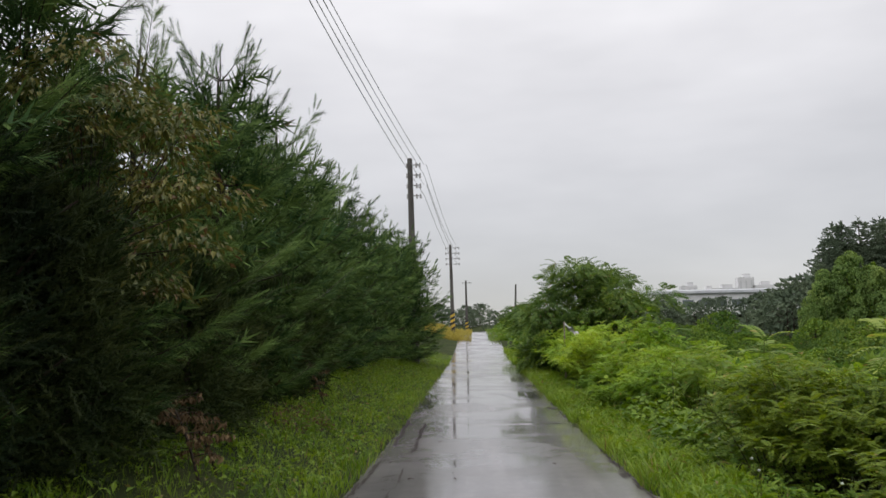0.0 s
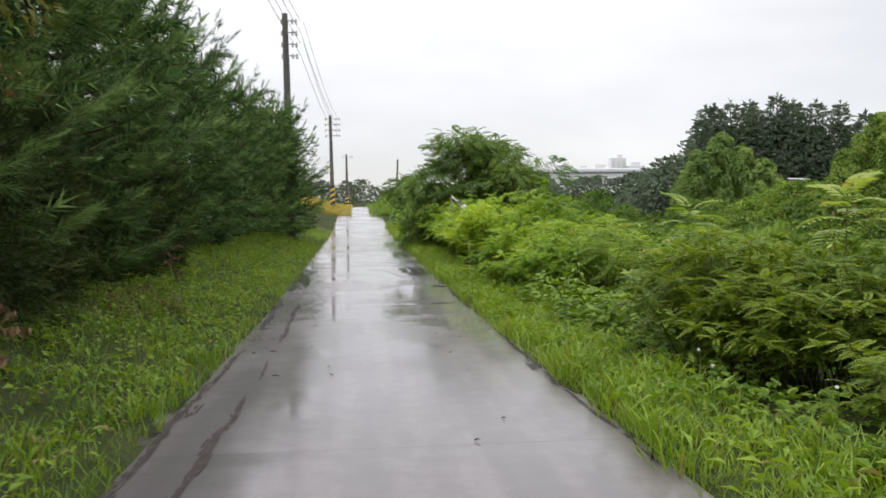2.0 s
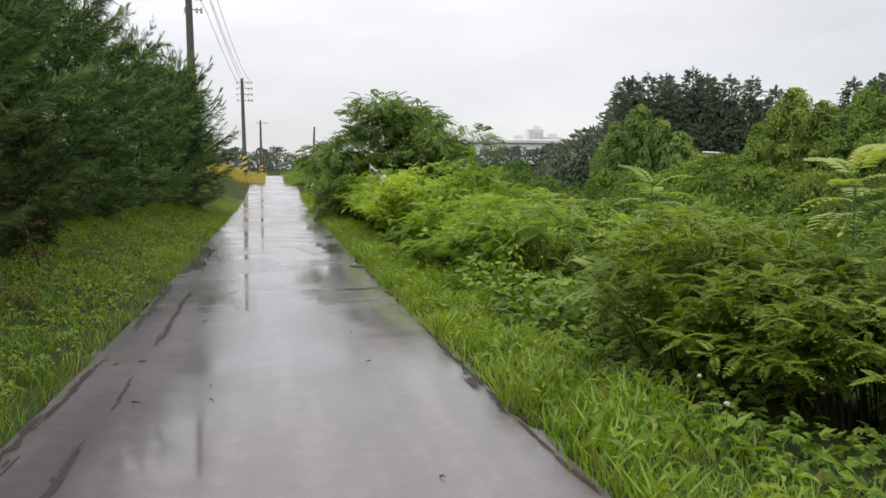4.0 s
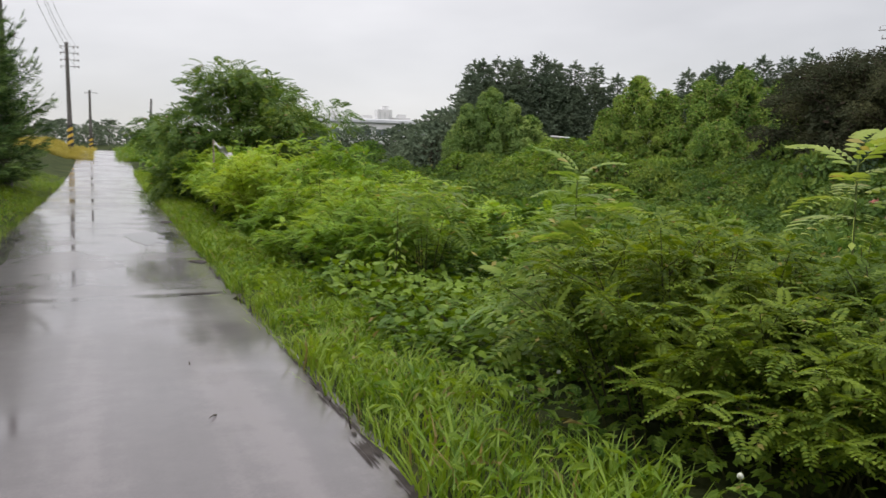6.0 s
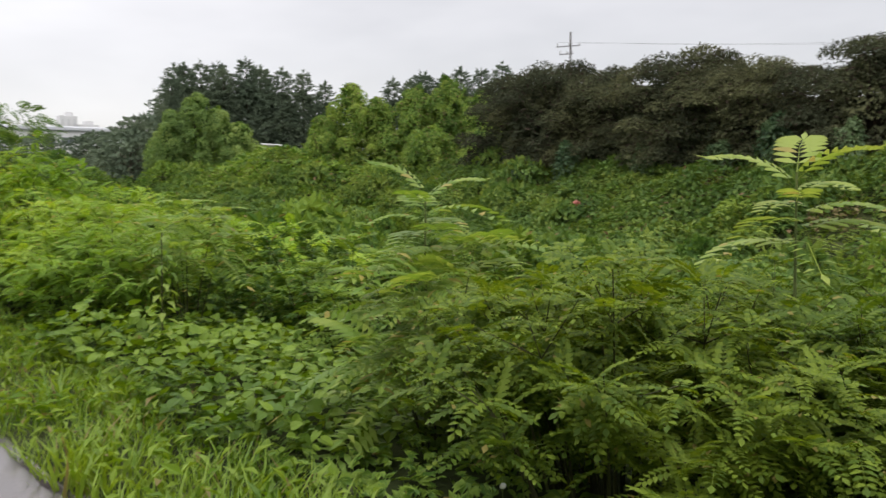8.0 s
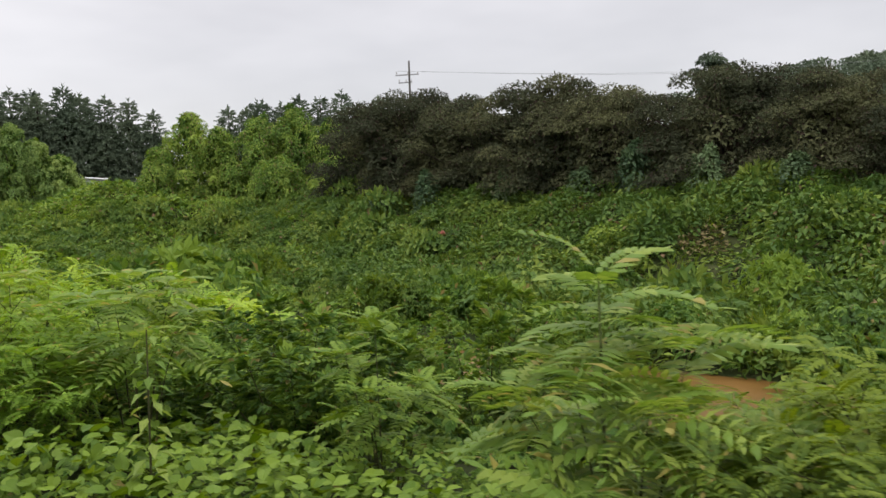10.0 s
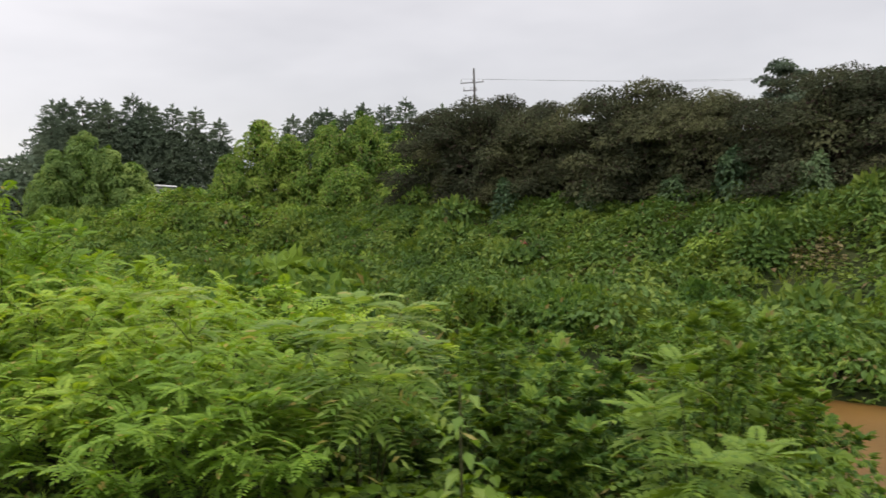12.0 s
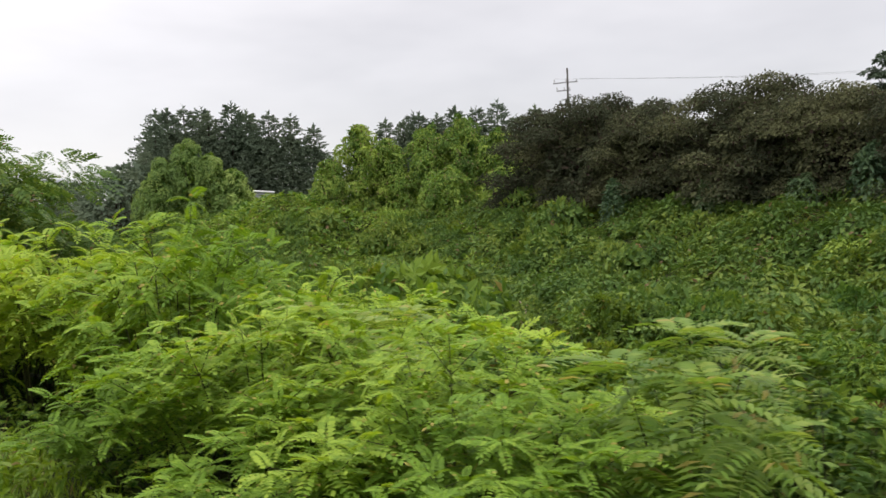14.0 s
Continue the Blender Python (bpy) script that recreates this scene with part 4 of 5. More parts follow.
hero = ((3.4, 6.2, 1.0), (3.5, 7.6, 1.25), (4.4, 7.2, 1.35), (3.1, 6.6, 0.95), (4.1, 5.6, 1.15), (3.0, 7.3, 1.2), (3.9, 6.6, 1.25), (4.0, 8.0, 1.1), (2.95, 13.0, 0.95), (2.72, 14.4, 0.85), (2.75, 15.8, 0.95), (3.3, 13.7, 1.2), (3.1, 15.2, 1.35), (3.5, 17.2, 1.95), (3.2, 4.6, 0.8), (4.6, 5.0, 1.2))
for k, (x, y, h) in enumerate(hero):
    grow(indigo_deep if y < 9 else indigo, k, x, y, h)
k = 0
for y in np.arange(3.0, 27, 1.15):
    for x in np.arange(3.0, 12.0, 1.2):
        px, py = x + g.normal(0, 0.22) + 0.6 * (k % 2), y + g.normal(0, 0.22)
        k += 1
        if any((px - a) ** 2 + (py - b) ** 2 < 0.75 for a, b, _ in hero) or px < 2.9 or (px < 3.6 and py < 12 and py > 8.6):
            continue
        if (px - 4.2) ** 2 + (py - 27.5) ** 2 < 2 or px > 11.4:
            continue
        h = veg_top(px, py) - float(land(px, py)) + g.normal(-0.03, 0.2)
        if 6 < px and abs((py - 9.9) - 0.51 * (px - 0.26)) < 1.1:        # a dip towards the bend of the brook
            h = min(h, 1.1 - 0.225 * px - float(land(px, py)))
        if px > 4.4:
            h *= 1 + 0.28 * float(ripple(px, py, 0.85))
            if float(ripple(px + 1, py, 1.1)) < -0.55:
                continue
        if h < 0.35:
            continue
        if px < (5.4 if py < 9.5 or py > 15 else 3.5 if 11 < py < 13.6 else 4.3):
            grow(indigo_deep if py < 9.5 else indigo, k, px, py, h)
        elif ((k * 7) % 5 < 2 and not 9 < py < 14) or py > 19:
            grow(indigo_far, k, px, py, h)
        else:
            grow(weeds, k, px, py, h)



for k, (x, y, h) in enumerate(((8.2, 12.7, 1.3), (9.4, 13.6, 0.55), (9.7, 15.8, 1.5), (10.5, 13.4, 1.05), (8.8, 16.9, 1.5), (7.4, 14.6, 1.5), (10.8, 17.6, 1.4))):
    grow(weeds, k, x, y, h)


def mound(label, w, h, count, leaf, size, mat, seed):
    root = tagged(new("weed_mound"), label, "weed", "weed mounds in the valley")
    wood = [tube(limb((0, 0, -0.05), (math.cos(q * 2.4) * w * 0.3, math.sin(q * 2.4) * w * 0.3, h * 0.8), 0.05, 4), (0.012, 0.01, 0.007, 0.003), 3) for q in range(7)]
    part_np("branchwork", *joined(wood), TWIG, root)
    part_np("foliage", *mantle(w, h, count, leaf, size, seed, lumps=12, spread=0.55, hang=0.25, power=2.6, depth=0.3), mat, root)
    return root


mounds = [mound("rounded clump of dark broad-leaved weeds in the valley", 1.9, 1.05, 440, LOBED3, 0.21, m, s) for s, m in ((101, WEED), (102, INDIGO_DEEP), (103, BANKVINE))]
mounds_far = [mound("low hummock of creeping vine leaves on the far bank", 3.0, 1.1, 500, FARLEAF, 0.29, BANKVINE, s) for s in (104, 105, 106)]


def again(src, x, y, s, sz=None, sink=0.0):
    """Sets the first of a kind in place, then copies of it."""
    turn = g.random() * 360
    if src not in used:
        used.add(src)
        put(src, x, y, turn, s, sink, sz)
    else:
        keep = src.scale.copy()
        src.scale = (1, 1, 1)
        copy_thing(src, placed(src, x, y, turn, s, sink, sz))
        src.scale = keep


for k, y in enumerate(np.arange(18.6, 60, 1.5)):
    x = 2.75 + 0.35 * g.random()
    if y < 27:
        grow(indigo, k, x, y, 1.35 + 0.35 * g.random())
    else:
        again(mounds_far[k % 3], x + 0.4, y, 0.55 + 0.1 * g.random(), 1.3, 0.1)
        again(mounds_far[(k + 1) % 3], x + 2.2, y + 0.6, 0.75, 1.6 + 0.4 * g.random(), 0.1)
        again(mounds_far[(k + 2) % 3], x + 4.2, y, 0.8, 1.7 + 0.5 * g.random(), 0.1)
for i in range(105):
    x, y = 7.5 + 17 * g.random(), 7 + 36 * g.random()
    if 10.9 < x < 17.3 and 9.0 < y < 14.8 or x > hedge_x(y) - 7 or (11.5 < x < 18 and 14.6 < y < 19.5) or (x < 11 and 9 < y < 13):
        continue
    s = 0.45 + 0.85 * g.random() ** 1.5
    if x < 17 and abs((y - 9.9) - 0.5 * (x - 0.26)) < 1.0:        # low before the small pool
        s *= 0.45
    again(mounds[i % 3], x, y, s, s * (0.9 + 0.6 * g.random()), 0.1)
for i in range(110):
    y = 6 + 66 * g.random()
    x = hedge_x(y) - 1 - 15 * g.random() ** 1.3
    s = 0.4 + 0.7 * g.random()
    again(mounds_far[i % 3], x, y, s, s * (0.7 + 0.8 * g.random()), 0.12)


def sprout(x, y, z, seed):
    """A lone upright shoot with a rosette of long compound leaves."""
    r = np.random.default_rng(seed)
    root = tagged(new("sumac_shoot"), "upright young shoot with long yellow-green compound leaves", "sapling", "tall shoots above the shrubs")
    z0 = float(land(x, y))
    pts = limb((0, 0, -0.05), (0.06, 0.05, z - z0 - 0.2), 0.0, 5)
    part_np("stem", *tube(pts, (0.011, 0.01, 0.009, 0.007, 0.005), 5), GREENSTEM, root)
    n = 11
    s = np.linspace(0.8, 1.0, n)
    az = np.arange(n) * 2.4 + r.random() * 6 + r.normal(0, 0.3, n)
    k = (s - 0.8) / 0.2
    ahead = np.stack([np.cos(az), np.sin(az), r.normal(0.15, 0.15, n) + 0.8 * k * k], -1)
    at = np.stack([np.interp(s, np.linspace(0, 1, 5), pts[:, c]) for c in range(3)], -1)
    part_np("foliage", *strew(SUMAC, frames_of(ahead), at, (0.4 - 0.1 * k) * (0.75 + 0.45 * r.random(n))), FROND, root)
    root.matrix_basis = pose(x, y, z0)
    return root


sprout(3.24, 8.8, 1.57, 1)
frond_bush = shrub("frond_bush", "yellow-green bush of long feathery fronds by the verge", 1.25, 0.55, 11, 10, SUMAC, 0.34, FROND, 27, group="drooping pale shrubs", low=0.35, droop=-0.2, skirt=0.1)
put(frond_bush, 3.3, 8.75, 0)
sprout(3.84, 6.96, 1.68, 2)
pale = [shrub("drooping_shrub", "pale green shrub with long drooping compound leaves", h, 0.5, 7, 9, SUMAC, 0.36, FROND, s, group="drooping pale shrubs", low=0.5, droop=-0.55, skirt=0.0) for h, s in ((1.35, 24), (1.45, 25))]
put(pale[0], 3.5, 12.4, 30)
put(pale[1], 3.8, 15.1, 200)
sapling = shrub("sapling", "young sapling with a brown stem and drooping green leaves", 1.2, 0.45, 6, 14, PINNA, 0.24, WEED, 28, category="sapling", low=0.35, droop=-0.4, skirt=0.1)
put(sapling, 4.2, 10.8, 0)
climber = tagged(new("climbing_vine"), "bright green vine climbing a dry stalk", "vine")
part_np("stalk", *tube(limb((0, 0, -0.05), (0.04, 0.02, 1.05), 0.0, 4), (0.008, 0.007, 0.006, 0.004), 4), TWIG, climber)
r = np.random.default_rng(29)
cz, ca = np.linspace(0.3, 1.05, 30), np.arange(30) * 2.4
way = np.stack([np.cos(ca), np.sin(ca), np.full(30, -0.5)], -1)
part_np("foliage", *strew(LEAF, frames_of(way), np.stack([0.04 * cz + 0.03 * np.cos(ca), 0.03 * np.sin(ca), cz], -1), 0.12 - 0.05 * (cz - 0.3)), FROND, climber)
climber.matrix_basis = pose(2.68, 11.05, float(land(2.68, 11.05)))
again(mounds[0], 11.6, 22.6, 1.9, 2.3)
again(mounds[1], 8.7, 14.9, 1.0, 1.1)
again(mounds[2], 9.6, 16.2, 1.1, 1.0)
again(mounds[0], 7.2, 13.2, 0.9, 1.0)

acacia = crown_tree("locust_tree", "spreading young tree with feathery leaves beside the road", 4.15, 5.0, 6200, FARPINNA, 0.26, BANKVINE, 41, low=0.1, clumps=46, hang=0.0, flat=0.62)
put(acacia, 3.85, 27.6, 0)

# ---- far bank: vine-clad trees, dark hedge, conifers ----
hedge = [crown_tree("hedge_tree", "dark reddish-green bushy tree in the hedge above the bank", 5.6, 7.0, 30000, FARLEAF, 0.125, MAPLE, s, low=0.14, group="hedge trees on the bank", clumps=58, hang=0.05, flat=0.75, billow=True, puff=0.095) for s in (51, 52, 53)]
for i, tree in enumerate(hedge):
    part_np("inner_leaves", *mantle(5.9, 4.7, 7000, FARLEAF, 0.2, 150 + i, lumps=26, spread=0.32, hang=0.3, power=2.8, low=0.12, depth=0.25), MAPLE, tree)
spots = [(33 + 0.27 * (y - 25) + 3.3, y) for y in (4, 8.6, 13.2, 17.8, 22.6, 27.2, 32, 36.8, 41.5, 34.4, 24.9, 39.2)]
for i, (x, y) in enumerate(spots):
    s = (0.72 + 0.028 * ((i * 5) % 9) + 0.0095 * y) * (0.9 if i > 8 else 1)
    if i < 3:
        put(hedge[i], x, y, g.random() * 360, s, 0.2)
    else:
        src = hedge[i % 3]
        keep = src.scale.copy(); src.scale = (1, 1, 1)
        copy_thing(src, placed(src, x, y, g.random() * 360, s, 0.2)); src.scale = keep


def vine_tree(h, w, seed, mat):
    """A tree smothered in creeper: a lumpy green mantle with hanging strands."""
    root = tagged(new("vine_covered_tree"), "tree smothered by bright green creeping vines on the bank", "tree", "vine-covered trees")
    skeleton_wood(root, w, h, seed)
    r = np.random.default_rng(seed)
    part_np("inner_leaves", *mantle(w * 0.74, h * 0.97, 2400, FARLEAF, 0.26, seed + 500, lumps=24, spread=0.4, hang=0.5, power=3.0, depth=0.3), WEED, root)
    pieces = []
    n_sh = int(14 + 3.2 * h)
    for i in range(n_sh):
        k = (i + r.random()) / n_sh
        a = i * 2.4 + r.normal(0, 0.35)
        q = w * (0.54 - 0.36 * k ** 2.2) * (0.35 + 0.85 * r.random())
        if i >= n_sh - 2:
            q *= 0.4
        c = np.array((math.cos(a) * q, math.sin(a) * q, h * (0.16 + 0.76 * k)))
        rad = w * (0.08 + 0.1 * r.random())
        m = int(330 * (0.7 + 0.6 * r.random()))
        th, u = r.random(m) * 6.283, r.random(m)
        cap = np.clip(u / 0.42, 0, 1)
        fall = (0.6 + 1.7 * r.random() ** 1.5) * (0.7 + 0.5 * np.sin(3 * th + i) + 0.25 * np.sin(7 * th)) * np.clip((u - 0.42) / 0.58, 0, 1) ** 1.2
        ring = rad * np.sin(cap * 1.57) * (1 + 0.12 * np.sin(5 * th + i)) * (1 + 0.1 * r.standard_normal(m))
        z = np.maximum(c[2] + rad * 0.85 * np.cos(cap * 1.57) - np.maximum(fall, 0), 0.05)
        p = np.stack([c[0] + np.cos(th) * ring, c[1] + np.sin(th) * ring, z], -1)
        out = unit(np.stack([np.cos(th) * np.sin(cap * 1.57), np.sin(th) * np.sin(cap * 1.57), np.cos(cap * 1.57) + 0.25], -1) + r.normal(0, 0.28, (m, 3)))
        ahead = np.stack([np.cos(th), np.sin(th), -0.4 - 0.8 * cap], -1) + r.normal(0, 0.4, (m, 3))
        pieces.append(strew(FARLEAF, frames_of(ahead, up=out), p, 0.13 + 0.1 * r.random(m)))
        for s in range(3):
            b = a + r.normal(0, 0.9)
            n = int(9 + 9 * r.random())
            drop = 0.5 + 1.4 * r.random() ** 1.6
            at = np.stack([c[0] + math.cos(b) * rad * 1.15 + r.normal(0, 0.06, n), c[1] + math.sin(b) * rad * 1.15 + r.normal(0, 0.06, n), np.maximum(c[2] + 0.1 - np.linspace(0, 1, n) * drop, 0.1)], -1)
            ahead = np.stack([np.full(n, math.cos(b)), np.full(n, math.sin(b)), np.full(n, -1.2)], -1) + r.normal(0, 0.4, (n, 3))
            pieces.append(strew(FARLEAF, frames_of(ahead), at, 0.12 + 0.08 * r.random(n)))
    part_np("crown", *joined(pieces), mat, root)
    return root


for i, (x, y, h, w) in enumerate(((36.2, 58, 5.4, 3.2), (37.8, 56.6, 7.6, 3.2), (39.4, 55.6, 6.3, 3.4), (41.4, 53.2, 7.3, 3.6), (43.2, 51.6, 7.9, 3.6), (44.8, 49.6, 6.8, 3.8), (39.8, 49.6, 3.6, 4.2), (42.4, 47, 3.8, 3.8),
                                  (33.4, 79.5, 5.2, 3.0), (32.6, 77, 6.6, 3.0), (34.6, 76, 8.2, 3.2), (36.4, 75.5, 6.9, 3.4), (38, 74.5, 5.4, 3.6))):
    put(vine_tree(h, w, 60 + i, KUDZU if i < 8 else OLDVINE), x, y, 40 * i, 1.0, 0.2 + float(knoll(x, y)))

firs = [fir(13, 9.5, s) for s in (71, 72, 73)]
spots = [(38.5, 92, 0.62), (41, 95, 0.86), (43.5, 97, 1.0), (46, 98, 1.05), (48.5, 97, 1.0), (51, 96, 1.1), (53.5, 97, 1.04), (56, 96, 1.02), (58.5, 95, 1.0), (60.5, 93, 0.9), (45, 103, 1.05), (51, 103, 1.1), (56, 101, 1.08), (66, 80, 0.92), (70, 78, 0.97), (63.5, 83, 0.88), (73, 74, 0.98), (68, 79, 0.9), (75, 70, 0.88), (64.5, 81, 0.86), (71.5, 76, 0.95), (67, 82, 0.94), (69, 80, 0.86), (74, 72, 0.84), (40, 91, 0.5)]
for i, (x, y, s) in enumerate(spots):
    if i < 3:
        put(firs[i], x, y, g.random() * 360, s, 0.2)
    else:
        src = firs[i % 3]
        keep = src.scale.copy(); src.scale = (1, 1, 1)
        copy_thing(src, placed(src, x, y, g.random() * 360, s, 0.2)); src.scale = keep
bigs = crown_tree("far_tree", "lone conifer with flat tiers rising behind the hedge, mist put into its colour", 9.5, 6.4, 4200, FARLEAF, 0.5, HAZY_FIR, 83, low=0.25, clumps=22, flat=0.5)
put(bigs, 150, 54, 0, 1.2, 0.2)


# ---- low cover: weeds and grass ----
def cover(name, label, x0, x1, y0, y1, count, template, size, mat, high, seed, keep=None, tilt=0.5):
    r = np.random.default_rng(seed)
    x, y = x0 + (x1 - x0) * r.random(count), y0 + (y1 - y0) * r.random(count)
    if keep is not None:
        ok = keep(x, y)
        x, y = x[ok], y[ok]
    n = len(x)
    lump = 0.5 + 0.5 * ripple(x, y, 1.6) * ripple(y + 2, x, 0.7)
    z = land(x, y) + high * (0.15 + 0.85 * r.random(n)) * (0.35 + lump)
    az = r.random(n) * 6.283
    ahead = np.stack([np.cos(az), np.sin(az), r.normal(0.05, tilt, n)], -1)
    v, f = strew(template, frames_of(ahead, roll=r.normal(0, 0.35, n)), np.stack([x, y, z], -1), size * (0.6 + 0.8 * r.random(n)))
    return tagged(part_np(name, v, f, mat), label, "weeds", kind="stuff")


def quilt(name, label, x0, x1, y0, y1, centres, per, size, mat, seed, rad, high, keep, template=FARLEAF, lift=-0.5):
    """Creepers heaped in many overlapping cushions, their leaves shingled over each cushion."""
    r = np.random.default_rng(seed)
    cx, cy = x0 + (x1 - x0) * r.random(centres), y0 + (y1 - y0) * r.random(centres)
    ok = keep(cx, cy)
    cx, cy = np.repeat(cx[ok], per), np.repeat(cy[ok], per)
    n, m = len(cx), int(ok.sum())
    R = np.repeat(rad[0] + (rad[1] - rad[0]) * r.random(m), per)
    H = np.repeat(high[0] + (high[1] - high[0]) * r.random(m) ** 1.5, per)
    a, q = r.random(n) * 6.283, np.sqrt(r.random(n)) * (1 + 0.06 * r.standard_normal(n))
    x, y = cx + R * q * np.cos(a), cy + 1.25 * R * q * np.sin(a)
    ok = keep(x, y)
    x, y, a, q, R, H = (v[ok] for v in (x, y, a, q, R, H))
    n, rise = len(x), np.sqrt(np.clip(1 - q * q, 0.02, 1))
    p = np.stack([x, y, land(x, y) + H * rise + 0.03 * r.standard_normal(n)], -1)
    up = unit(np.stack([np.cos(a) * q / R, np.sin(a) * q / R, rise / H], -1)) + r.normal(0, 0.14, (n, 3))
    ahead = np.stack([np.cos(a) * q, np.sin(a) * q, np.full(n, lift) * (q if lift < 0 else 1)], -1) + r.normal(0, 0.4, (n, 3))
    v, f = strew(template, frames_of(ahead, up=unit(up)), p, size * (0.6 + 0.8 * r.random(n)))
    return tagged(part_np(name, v, f, mat), label, "weeds", kind="stuff")


def bare(x, y):
    """Trampled hollows on the near side of the log, the bucket and the small pool."""
    out = np.zeros(np.shape(x), bool)
    for cx, cy, ln, w in ((21.6, 28.2, 4.4, 1.0), (32.0, 30.6, 1.6, 0.6), (16.3, 17.9, 3.4, 1.0)):
        d = np.array((cx - 0.3, cy - 9.5)) / math.hypot(cx - 0.3, cy - 9.5)
        u, v = (x - cx) * d[0] + (y - cy) * d[1], (y - cy) * d[0] - (x - cx) * d[1]
        out |= (u > -ln) & (u < 0.6) & (np.abs(v) < w)
    return out


in_brook = lambda x, y: ((x - 13.4) / 3.2) ** 4 + ((y - 12.0) / 2.9) ** 4 < 1
in_pool2 = lambda x, y: ((x - 16.3) / 0.9) ** 2 + ((y - 17.9) / 1.0) ** 2 < 1
cover("roadside_weeds", "broad green weed leaves crowding below the shrubs", 2.2, 6.5, 2.5, 24, 13000, LOBED, 0.095, WEED, 0.26, 91, keep=lambda x, y: ((x - 3.9) / 1.05) ** 2 + ((y - 6.5) / 1.45) ** 2 > 1)
cover("broadleaf_patch", "heart-shaped creeper leaves matted beside the verge", 2.1, 4.2, 8.6, 12.4, 2700, heart_leaf(), 0.068, BROADLEAF, 0.42, 100)
quilt("valley_weeds", "dense green weeds filling the valley floor", 6.0, 22, 3, 50, 480, 140, 0.18, WEED, 92, (0.4, 0.95), (0.4, 1.25), lambda x, y: ~in_brook(x, y) & ~in_pool2(x, y) & ~bare(x, y) & (x < hedge_x(y) - 13), LOBED3)
on_bank = lambda x, y: ~bare(x, y) & (knoll(x, y) < 0.3) & (x < hedge_x(y) + 1.5) & (x > hedge_x(y) - 15.5) & ~in_pool2(x, y) & ~in_brook(x, y)
quilt("bank_vines", "creeping vines heaped in cushions over the far bank", 16.5, 43, 2, 78, 720, 430, 0.22, BANKVINE, 93, (0.6, 1.6), (0.4, 1.35), on_bank)
quilt("bank_vines", "pale creeping vines trailing over the far bank", 16.5, 43, 2, 78, 330, 300, 0.2, KUDZU, 94, (0.4, 1.1), (0.35, 0.8), on_bank)
cover("bank_creepers", "low creeping leaves matted over the far bank", 15, 43, 2, 78, 120000, FARLEAF, 0.19, BANKVINE, 0.2, 108, keep=lambda x, y: (knoll(x, y) < 0.3) & (x < hedge_x(y) + 1.5) & (x > hedge_x(y) - 15.5) & ~in_brook(x, y) & ~in_pool2(x, y), tilt=0.25)
quilt("bank_grass", "tufts of fine green grass between the vines on the bank", 15.0, 40, 8, 60, 300, 150, 0.34, INDIGO_DEEP, 95, (0.35, 0.9), (0.2, 0.5), on_bank, simple_leaf(0.1, 0.03), 0.9)
quilt("knoll_vines", "bright creeping vines over the grassy rise", 21, 40, 38, 72, 700, 240, 0.18, KUDZU, 107, (0.6, 1.4), (0.2, 0.6), lambda x, y: (knoll(x, y) > 0.14) & (x < hedge_x(y) + 1))
cover("field_weeds", "rough green growth beside the far road", 1.9, 36, 40, 110, 34000, FARLEAF, 0.42, WEED, 0.8, 94, keep=lambda x, y: x < hedge_x(y) - 4)


def sward(name, label, x0, x1, y0, y1, count, size, mat, seed, keep=None):
    r = np.random.default_rng(seed)
    x, y = x0 + (x1 - x0) * r.random(count), y0 + (y1 - y0) * r.random(count) ** 1.7
    if keep is not None:
        ok = keep(x, y)
        x, y = x[ok], y[ok]
    n = len(x)
    az = r.random(n) * 6.283
    c, s = np.cos(az), np.sin(az)
    lean = r.normal(0, 0.22, n)
    m = np.zeros((n, 3, 3))
    m[:, 0, 0], m[:, 0, 1], m[:, 1, 0], m[:, 1, 1], m[:, 2, 2], m[:, 0, 2], m[:, 1, 2] = c, -s, s, c, 1, lean, r.normal(0, 0.22, n)
    lump = 0.75 + 0.35 * ripple(x, y, 2.2)
    v, f = strew(BLADE, m, np.stack([x, y, land(x, y) - 0.02], -1), size * (0.5 + 0.8 * r.random(n)) * lump)
    return tagged(part_np(name, v, f, mat), label, "grass", kind="stuff")


ragged = lambda x, y: (np.abs(x) > 1.37 + 0.06 * ripple(x * 0, y, 2.5)) & (y > -1.5 + 2.0 * ripple(x, y, 7.0))
sward("verge_grass", "wet green grass on the bank below the pines", -3.6, -1.36, -4, 42, 42000, 0.19, GRASS, 95, ragged)
sward("verge_grass", "long wet green grass edging the road", 1.36, 2.35, -4, 46, 36000, 0.25, GRASS, 96, ragged)
cover("verge_herbs", "low broad-leaved herbs in the grass bank", -3.6, -1.6, 0.5, 30, 11000, LEAF, 0.065, GRASS, 0.2, 97)
cover("verge_herbs", "low broad-leaved herbs along the road edge", 1.5, 2.3, 2, 30, 4500, simple_leaf(0.32), 0.1, GRASS, 0.24, 99)
sward("crest_grass", "rough green grass leaning over the road at the crest", 0.7, 2.4, 53.5, 80, 6000, 0.4, GRASS, 109)
sward("ripe_grass", "yellow ripe grass round the far utility pole", -9, -0.55, 54.4, 74, 26000, 0.38, DRYGRASS, 98)


